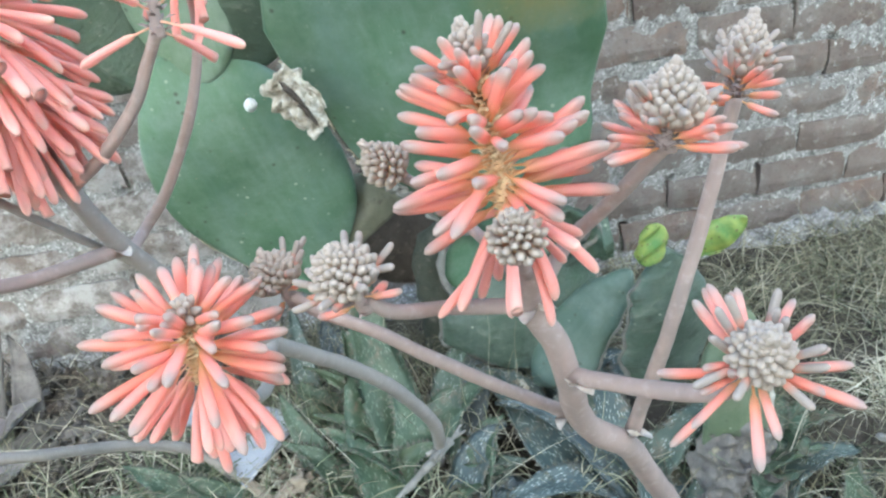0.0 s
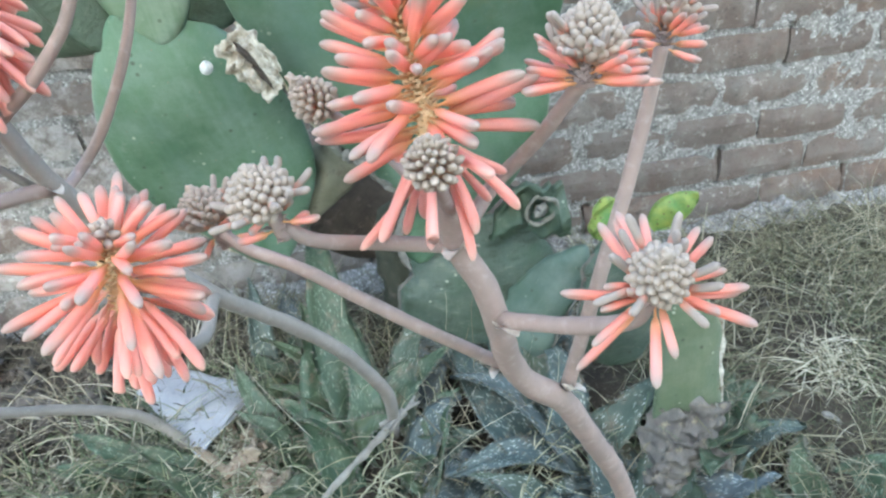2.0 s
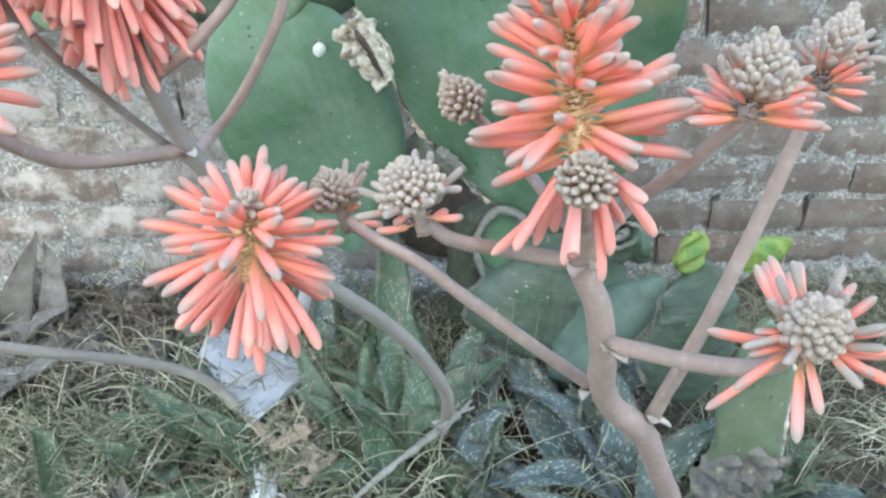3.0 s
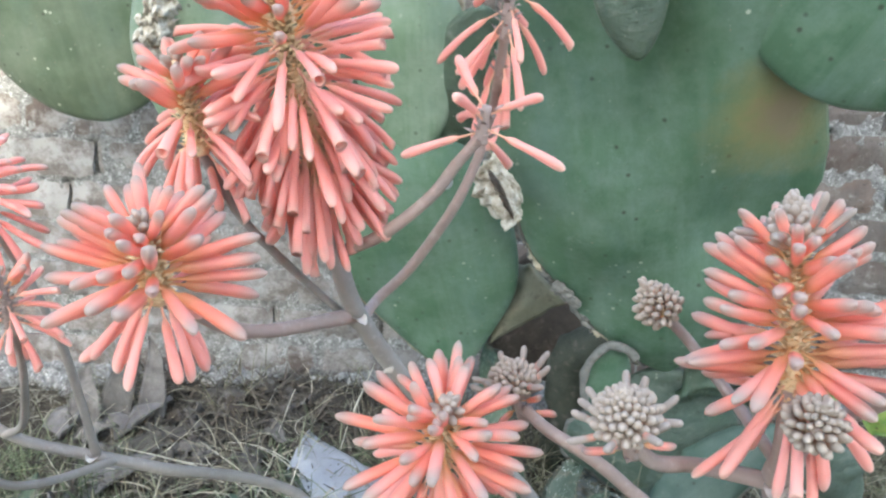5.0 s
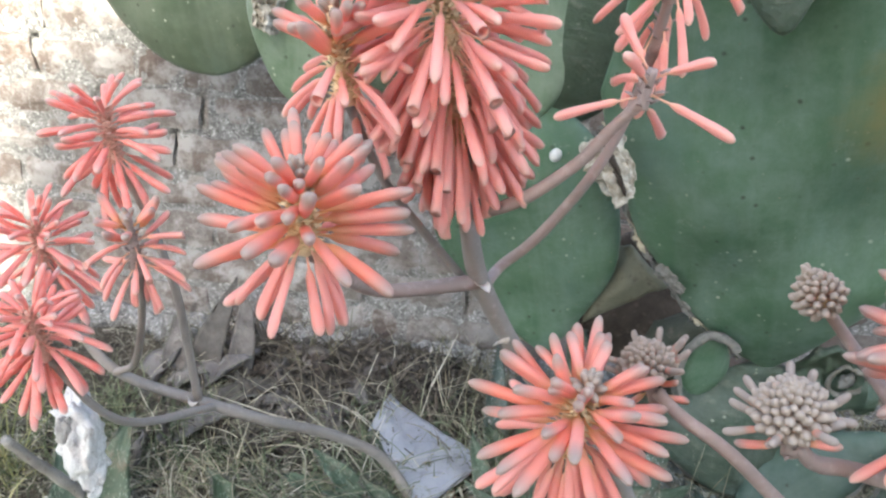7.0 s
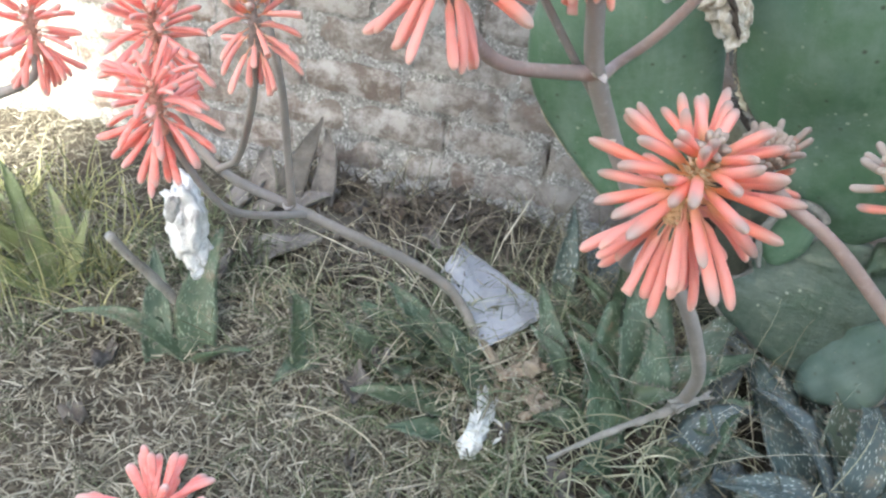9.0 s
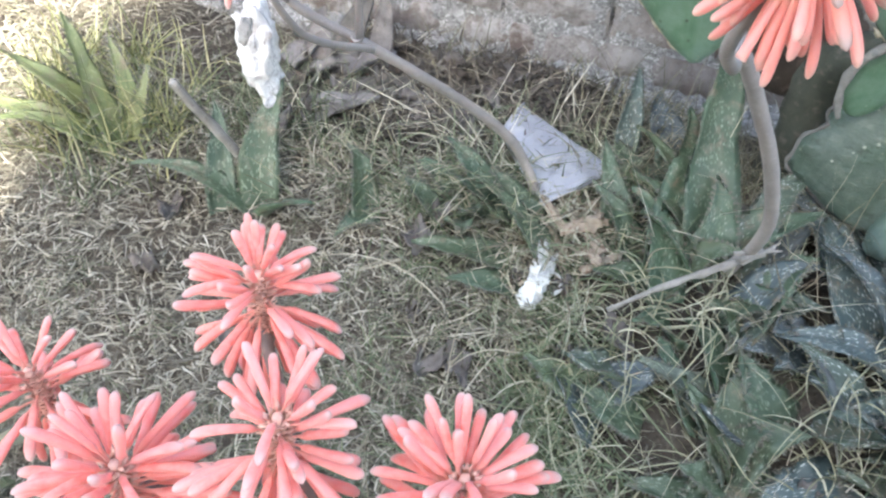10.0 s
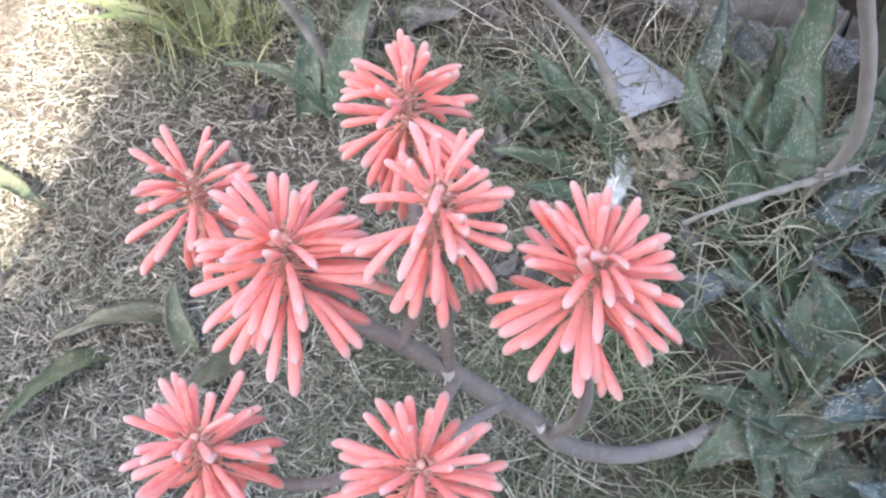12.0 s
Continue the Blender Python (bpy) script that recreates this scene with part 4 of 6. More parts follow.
        el = radians(26 + 58 * f ** 1.3 + rng.uniform(-6, 6))
        way = out * math.cos(el) + axis * math.sin(el)
        s = min(size, 0.80) * (1.08 - 0.42 * f) * rng.uniform(0.92, 1.08)
        part("bud", rng.choice(BUDS), ob, facing(base + axis * h + out * max(0.0, r - 0.010), way, UP, (s * 1.14, s * 1.14, s * 0.98)))
    return ob


def bract(parent, where, way, size=0.012):
    """A dry papery scale that clasps a joint of the stalk and flares at its tip."""
    rng = random.Random(round(1e4 * (where[0] + where[1])))
    v, n = [], 8
    for i in range(8):
        g = i / 7
        half = 1.15 * (1 - g ** 2.2) + 0.05
        for k in range(n + 1):
            a = half * (2 * k / n - 1)
            r = 0.62 * size * (1 + 0.35 * g * g)
            z = g * size * 1.35 + 0.10 * size * noise.noise(Vector((a * 3, g * 3, size * 900)))
            v.append((r * math.sin(a), -r * math.cos(a) + 0.62 * size - 0.25 * size * g * g, z))
    f = [(i * (n + 1) + j, i * (n + 1) + j + 1, (i + 1) * (n + 1) + j + 1, (i + 1) * (n + 1) + j) for i in range(7) for j in range(n)]
    m = len(v)
    v += [(p, q + 0.05 * size, z) for p, q, z in v]
    f += [tuple(m + k for k in reversed(q)) for q in f]
    turn = Matrix.Rotation(radians(rng.uniform(-12, 12)), 4, "Z")
    part("bract", mesh("bract", v, f, M_BRACT), parent, facing(where, way, (1, 0.2, 0)) @ turn, "dry papery bract")


def stem(parent, points, r0, r1, mat=M_STEM, bulge=0.12):
    origin = WM[parent].translation
    return part("stem", mesh("stem", *tube(shift(points, origin), r0 * 0.79, r1 * 0.79, 12, 7, 0.11, bulge), mat), parent)


def build_stalks():
    g = "flowering aloe stalks"
    # the branched stalk of half-open heads
    s1 = thing("aloe_flower_stalk", (0.194, 0.655, -0.12), "branched mauve aloe stalk with coral heads and grey buds", "flower stalk", g)
    f1, f2, f3, nd = (-0.07, 0.364, 0.637), (-0.001, 0.433, 0.506), (-0.06, 0.419, 0.552), (-0.097, 0.358, 0.704)
    stem(s1, [(0.194, 0.655, -0.125), (0.145, 0.59, 0.08), (0.094, 0.53, 0.257), (0.036, 0.476, 0.395), (-0.005, 0.436, 0.487), (-0.036, 0.420, 0.524), (-0.056, 0.404, 0.564), (-0.067, 0.380, 0.612), (-0.080, 0.363, 0.665), nd, (-0.101, 0.346, 0.735), (-0.107, 0.343, 0.780)], 0.0165, 0.0100, bulge=0.0)
    stem(s1, [f2, (0.008, 0.396, 0.629), (0.031, 0.403, 0.714), (0.044, 0.408, 0.770), (0.049, 0.408, 0.800)], 0.0075, 0.0058)
    stem(s1, [f1, (-0.042, 0.303, 0.672), (-0.024, 0.258, 0.704), (-0.019, 0.240, 0.732)], 0.0075, 0.0055)
    stem(s1, [nd, (-0.147, 0.349, 0.719), (-0.179, 0.320, 0.742), (-0.194, 0.314, 0.757)], 0.0065, 0.005)
    stem(s1, [f3, (-0.13, 0.388, 0.628), (-0.197, 0.382, 0.688), (-0.229, 0.390, 0.704), (-0.245, 0.400, 0.712)], 0.0064, 0.0048)
    stem(s1, [(-0.098, 0.352, 0.718), (-0.118, 0.395, 0.735), (-0.145, 0.415, 0.762), (-0.165, 0.402, 0.785)], 0.005, 0.0042)
    stem(s1, [(-0.096, 0.354, 0.712), (-0.069, 0.374, 0.735), (-0.044, 0.362, 0.767), (-0.026, 0.336, 0.808)], 0.0065, 0.0055)
    stem(s1, [(-0.101, 0.345, 0.735), (-0.106, 0.325, 0.752), (-0.112, 0.312, 0.775)], 0.005, 0.0045)
    head(s1, (-0.107, 0.343, 0.770), (-0.16, 0.20, 1), 0.112, 12, 90, 64, -46, 48, 1.10, 0.019, 101, "coral head opening below a grey budded top", bud_at=0.76, power=0.62)
    head(s1, (-0.112, 0.310, 0.774), (-0.12, -0.45, 0.85), 0.035, 0, 0, 70, size=0.68, cone=0.0185, seed=102, label="closed grey bud head")
    head(s1, (-0.026, 0.334, 0.806), (0.12, 0.10, 1), 0.046, 0, 26, 110, -20, 40, 0.86, 0.025, 103, "grey bud cone ringed by coral flowers", young=1.0, bud_at=0.28)
    head(s1, (0.049, 0.409, 0.796), (0.30, 0.28, 1), 0.056, 0, 18, 110, -14, 36, 0.82, 0.022, 104, "tall grey bud cone ringed by coral flowers", young=0.85, bud_at=0.26)
    head(s1, (-0.019, 0.240, 0.731), (-0.16, -0.45, 0.72), 0.050, 0, 20, 100, -24, 40, 0.98, 0.020, 105, "grey bud cone ringed by coral flowers", young=1.0, bud_at=0.26)
    head(s1, (-0.194, 0.314, 0.750), (-0.25, -0.18, 0.92), 0.046, 0, 5, 100, -40, 0, 0.76, 0.025, 106, "dense grey bud head", young=0.6)
    head(s1, (-0.243, 0.400, 0.702), (-0.35, 0.12, 0.9), 0.044, 0, 3, 100, -30, 0, 0.74, 0.026, 107, "dense brownish grey bud head", young=0.6)
    head(s1, (-0.165, 0.403, 0.783), (-0.45, -0.12, 0.65), 0.034, 0, 0, 76, size=0.66, cone=0.0175, seed=108, label="small grey bud head")
    for w, d in ((f1, (0.3, -0.6, 0.3)), (nd, (-0.4, -0.6, 0.4)), (f2, (0.5, -0.4, 0.5)), (f3, (-0.6, -0.5, 0.4))):
        bract(s1, Vector(w) + Vector((-0.001, -0.0075, 0.001)), d, 0.0125)
        bract(s1, Vector(w) + Vector((0.003, -0.0065, -0.001)), (-d[0], d[1] * 0.4, d[2] * 1.2), 0.010)
    # the curved stalk with the tallest head
    s3 = thing("aloe_flower_stalk", (-0.15, 0.83, 0.05), "tall curved aloe stalk with full coral heads", "flower stalk", g)
    lf = (-0.369, 0.484, 0.724)
    stem(s3, [(-0.160, 0.905, 0.02), (-0.160, 0.868, 0.075), (-0.156, 0.828, 0.135), (-0.162, 0.774, 0.235), (-0.203, 0.711, 0.358), (-0.246, 0.652, 0.451), (-0.272, 0.606, 0.508), (-0.302, 0.561, 0.567), (-0.342, 0.515, 0.654), lf, (-0.377, 0.462, 0.77), (-0.381, 0.453, 0.803), (-0.386, 0.447, 0.842)], 0.0135, 0.0075, M_STEM_FAR, 0.0)
    stem(s3, [(-0.302, 0.561, 0.567), (-0.300, 0.484, 0.573), (-0.314, 0.418, 0.619), (-0.305, 0.366, 0.689), (-0.296, 0.345, 0.712)], 0.0075, 0.006, M_STEM_FAR)
    stem(s3, [lf, (-0.428, 0.421, 0.741), (-0.446, 0.356, 0.794), (-0.444, 0.330, 0.815)], 0.0068, 0.0052)
    stem(s3, [(-0.352, 0.508, 0.680), (-0.375, 0.488, 0.715), (-0.417, 0.440, 0.792), (-0.434, 0.420, 0.830), (-0.447, 0.406, 0.872)], 0.0040, 0.0036, M_STEM_FAR)
    stem(s3, [(-0.367, 0.486, 0.718), (-0.357, 0.508, 0.727), (-0.332, 0.506, 0.757), (-0.300, 0.503, 0.812), (-0.282, 0.504, 0.862), (-0.276, 0.490, 0.905)], 0.0055, 0.0042)
    stem(s3, [(-0.376, 0.457, 0.787), (-0.343, 0.437, 0.812), (-0.313, 0.430, 0.842), (-0.297, 0.425, 0.866), (-0.284, 0.416, 0.886)], 0.0055, 0.0042)
    head(s3, (-0.386, 0.447, 0.838), (-0.17, -0.10, 1), 0.155, 125, 40, 8, -66, 40, 1.12, 0.008, 111, "long full coral head of hanging flowers", power=0.95, reach=0.010)
    head(s3, (-0.297, 0.345, 0.700), (0.10, -0.20, 0.95), 0.062, 23, 36, 12, -74, 52, 1.13, 0.008, 112, "round coral head with an orange heart", young=1.10)
    head(s3, (-0.444, 0.330, 0.812), (0.02, -0.22, 0.95), 0.050, 9, 38, 10, -52, 64, 0.96, 0.008, 113, "loose coral head with pale tips", young=1.22)
    head(s3, (-0.447, 0.406, 0.868), (-0.15, -0.05, 1), 0.055, 20, 14, 6, -68, 60, 0.84, 0.008, 114, "smaller coral head behind the tall one")
    stem(s3, [(-0.277, 0.492, 0.898), (-0.274, 0.478, 0.935)], 0.0042, 0.004)
    head(s3, (-0.274, 0.478, 0.930), (0.05, 0.0, 1), 0.070, 9, 7, 6, -50, 40, 0.88, 0.008, 115, "sparse coral head with gaps")
    head(s3, (-0.276, 0.489, 0.905), (0.05, 0.0, 1), 0.016, 3, 0, 0, -75, -35, 0.9, 0.008, 117, "few last hanging coral flowers")
    head(s3, (-0.284, 0.416, 0.882), (0.12, -0.05, 1), 0.022, 5, 0, 0, -22, 40, 0.95, 0.008, 116, "few last coral flowers round a bare tip")
    for w, d in ((lf, (0.5, -0.5, 0.3)), ((-0.302, 0.561, 0.567), (-0.5, -0.5, 0.5)), ((-0.345, 0.505, 0.665), (-0.8, -0.3, 0.2))):
        bract(s3, Vector(w) + Vector((0, -0.007, 0)), d, 0.009)
    # the low arching stalk by the wall
    s4 = thing("aloe_flower_stalk", (-0.495, 0.920, 0.03), "arching grey aloe stalk with open coral heads", "flower stalk", g)
    pf = (-0.717, 0.666, 0.402)
    stem(s4, [(-0.490, 0.930, 0.0), (-0.503, 0.918, 0.060), (-0.530, 0.912, 0.116), (-0.556, 0.878, 0.178), (-0.604, 0.812, 0.256), (-0.656, 0.712, 0.350), pf, (-0.791, 0.636, 0.446), (-0.830, 0.628, 0.50), (-0.851, 0.619, 0.594)], 0.0125, 0.0062, M_STEM_FAR, 0.0)
    stem(s4, [pf, (-0.704, 0.627, 0.563), (-0.698, 0.598, 0.639), (-0.703, 0.587, 0.686), (-0.715, 0.570, 0.748)], 0.0062, 0.0046, M_STEM_FAR)
    stem(s4, [(-0.797, 0.631, 0.452), (-0.745, 0.595, 0.500), (-0.690, 0.540, 0.600), (-0.662, 0.505, 0.675)], 0.0055, 0.0042, M_STEM_FAR)
    stem(s4, [(-0.700, 0.680, 0.388), (-0.723, 0.570, 0.445), (-0.731, 0.515, 0.500), (-0.753, 0.484, 0.584)], 0.0062, 0.0046, M_STEM_FAR)
    head(s4, (-0.715, 0.570, 0.742), (-0.12, 0.0, 1), 0.050, 34, 0, 0, -60, 60, 1.12, 0.008, 121, "open coral head in the sun's edge", ripe=True)
    head(s4, (-0.851, 0.619, 0.588), (-0.1, 0.0, 1), 0.052, 38, 0, 0, -60, 60, 1.30, 0.008, 122, "open coral head", ripe=True)
    head(s4, (-0.662, 0.505, 0.670), (0.0, -0.1, 1), 0.060, 14, 5, 3, -58, 45, 0.84, 0.008, 123, "sparse coral head")
    head(s4, (-0.753, 0.484, 0.578), (-0.1, -0.05, 1), 0.052, 38, 0, 0, -62, 60, 1.14, 0.008, 124, "open coral head hanging low", ripe=True)
    bract(s4, Vector(pf) + Vector((0, -0.010, 0.004)), (0.2, -0.5, 0.5), 0.012)
    # one more head reaching in from beyond the clump
    s6 = thing("aloe_flower_stalk", (-1.45, 0.30, -0.33), "slender grey aloe stalk with one open coral head", "flower stalk", g)
    stem(s6, [(-1.45, 0.30, -0.35), (-1.44, 0.31, 0.0), (-1.40, 0.33, 0.22), (-1.25, 0.42, 0.42), (-1.08, 0.515, 0.505), (-0.99, 0.562, 0.545), (-0.975, 0.572, 0.585)], 0.0125, 0.0055, M_STEM_FAR, 0.0)
    head(s6, (-0.974, 0.572, 0.580), (-0.05, 0.0, 1), 0.050, 34, 0, 0, -66, 60, 0.98, 0.008, 141, "open coral head in full sun", ripe=True)
    # the nearest stalk, looked down upon
    s5 = thing("aloe_flower_stalk", (-0.125, 0.60, -0.17), "stout grey aloe stalk with seven open coral heads", "flower stalk", g)
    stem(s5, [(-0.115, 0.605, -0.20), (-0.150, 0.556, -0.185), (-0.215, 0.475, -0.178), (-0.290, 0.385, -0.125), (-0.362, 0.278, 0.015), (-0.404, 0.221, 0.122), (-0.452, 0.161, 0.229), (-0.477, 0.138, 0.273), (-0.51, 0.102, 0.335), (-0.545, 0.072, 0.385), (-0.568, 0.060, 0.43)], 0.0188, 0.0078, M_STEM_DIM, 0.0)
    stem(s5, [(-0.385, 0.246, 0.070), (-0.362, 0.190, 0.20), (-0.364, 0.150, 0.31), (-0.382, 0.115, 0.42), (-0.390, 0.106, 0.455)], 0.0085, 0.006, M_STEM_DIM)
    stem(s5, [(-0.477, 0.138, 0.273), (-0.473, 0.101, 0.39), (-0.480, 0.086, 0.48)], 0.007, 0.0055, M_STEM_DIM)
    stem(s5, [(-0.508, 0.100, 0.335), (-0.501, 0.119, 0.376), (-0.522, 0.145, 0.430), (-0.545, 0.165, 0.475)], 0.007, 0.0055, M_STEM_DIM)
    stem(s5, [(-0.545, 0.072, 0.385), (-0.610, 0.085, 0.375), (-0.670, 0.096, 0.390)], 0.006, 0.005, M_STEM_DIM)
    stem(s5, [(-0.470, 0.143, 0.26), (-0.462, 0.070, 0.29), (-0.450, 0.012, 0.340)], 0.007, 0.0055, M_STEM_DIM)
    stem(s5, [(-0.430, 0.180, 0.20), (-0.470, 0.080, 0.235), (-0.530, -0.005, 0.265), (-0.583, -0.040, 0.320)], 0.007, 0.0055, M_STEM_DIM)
    for c, n, size, low, sd in (((-0.690, 0.095, 0.441), 30, 1.14, -72, 131), ((-0.550, 0.170, 0.526), 44, 1.04, -66, 132), ((-0.572, 0.047, 0.478), 56, 1.26, -44, 133),
                                ((-0.483, 0.080, 0.533), 40, 1.02, -62, 134), ((-0.385, 0.101, 0.508), 54, 1.18, -36, 135), ((-0.587, -0.047, 0.366), 42, 1.14, -70, 136), ((-0.443, -0.004, 0.386), 44, 1.22, -42, 137)):
        ax = Vector(((c[0] + 0.5) * 0.9, (c[1] - 0.05) * 0.5, 1)).normalized()
        head(s5, Vector(c) - ax * 0.056 + Vector((0.004, 0, 0)), ax, 0.050, n, 0, 0, low, 58, size, 0.006, sd, "fully open coral head", ripe=True)
    for w in ((-0.398, 0.217, 0.124), (-0.477, 0.130, 0.280)):
        bract(s5, w, (0.4, -0.5, 0.6), 0.011)


build_stalks()


# ---- aloe rosettes ----
def leaf(parent, base, tip, width, mat, seed, arch=0.03, teeth=True):
    rng = random.Random(seed)
    base, tip = Vector(base), Vector(tip)
    base.z = ground_z(base.x, base.y) + 0.004
    run = tip - base
    n, across = 18, 9
    origin = base.copy()
    side = run.cross(UP)
    side = side.normalized() if side.length > 1e-4 else Vector((1, 0, 0))
    side = (Matrix.Rotation(radians(rng.uniform(-14, 14)), 3, run.normalized()) @ side)
    droop = rng.uniform(-0.05, 0.05) * run.length
    line = [base + run * (i / n) + UP * (4 * arch * (i / n) * (1 - i / n)) + side * (0.30 * width * math.sin(3.0 * i / n + seed)) - UP * (droop * (i / n) ** 3) for i in range(n + 1)]
    verts, faces, uvs, edge_l, edge_r = [], [], [], [], []
    for i, c in enumerate(line):
        g = i / n
        d = (line[min(i + 1, n)] - line[max(i - 1, 0)]).normalized()
        nrm = side.cross(d).normalized()
        w = width / 2 * (0.86 + 0.30 * math.sin(min(1.0, g * 3.2) * math.pi / 2)) * (1 - g ** 1.35) * (1 + 0.07 * noise.noise(Vector((g * 9, seed * 1.3, 2)))) + 0.0012
        t = width * 0.13 * (1 - g) + 0.0015
        for k in range(across):
            u = 2 * k / (across - 1) - 1
            curl = 0.30 * u * u * w + (0.07 + 0.10 * u * u) * width * noise.noise(Vector((u * 1.4, g * 6, seed)))
            verts.append(c + side * u * w + nrm * curl - origin)
            uvs.append((u * 0.5 * width / 0.08 + 0.5, g * run.length / 0.25))
        for k in range(across - 2, 0, -1):
            u = 2 * k / (across - 1) - 1
            verts.append(c + side * u * w + nrm * (0.30 * u * u * w - t * (1 - u * u) ** 0.6) - origin)
            uvs.append((u * 0.5 * width / 0.08 + 0.5, g * run.length / 0.25))
        edge_l.append((verts[i * (2 * across - 2)], -side, d))
        edge_r.append((verts[i * (2 * across - 2) + across - 1], side, d))
    ring = 2 * across - 2
    for i in range(n):
        for k in range(ring):
            a, b = i * ring + k, i * ring + (k + 1) % ring
            faces.append((a, b, b + ring, a + ring))
    faces.append(tuple(n * ring + k for k in range(ring)))
    ob = part("leaf", mesh("leaf", verts, faces, mat, True, uvs), parent, Matrix.Translation(origin))
    if teeth:
        tv, tf = [], []
        for edge in (edge_l, edge_r):
            for i in range(1, n - 1):
                p = edge[i][0].lerp(edge[i + 1][0], rng.uniform(0.2, 0.8))
                out, d = edge[i][1], edge[i][2]
                s = 0.0034 * rng.uniform(0.7, 1.3)
                j = len(tv)
                up = out.cross(d) * s * 0.5
                tv += [p - d * s - out * 0.002, p + d * s - out * 0.002, p + up - out * 0.002, p + out * s * 1.7 + d * s * 0.9]
                tf += [(j, j + 1, j + 3), (j + 1, j + 2, j + 3), (j + 2, j, j + 3)]
        part("teeth", mesh("teeth", tv, tf, M_TEETH, False), ob, None, "small brown marginal teeth")["kind"] = "stuff"
    return ob


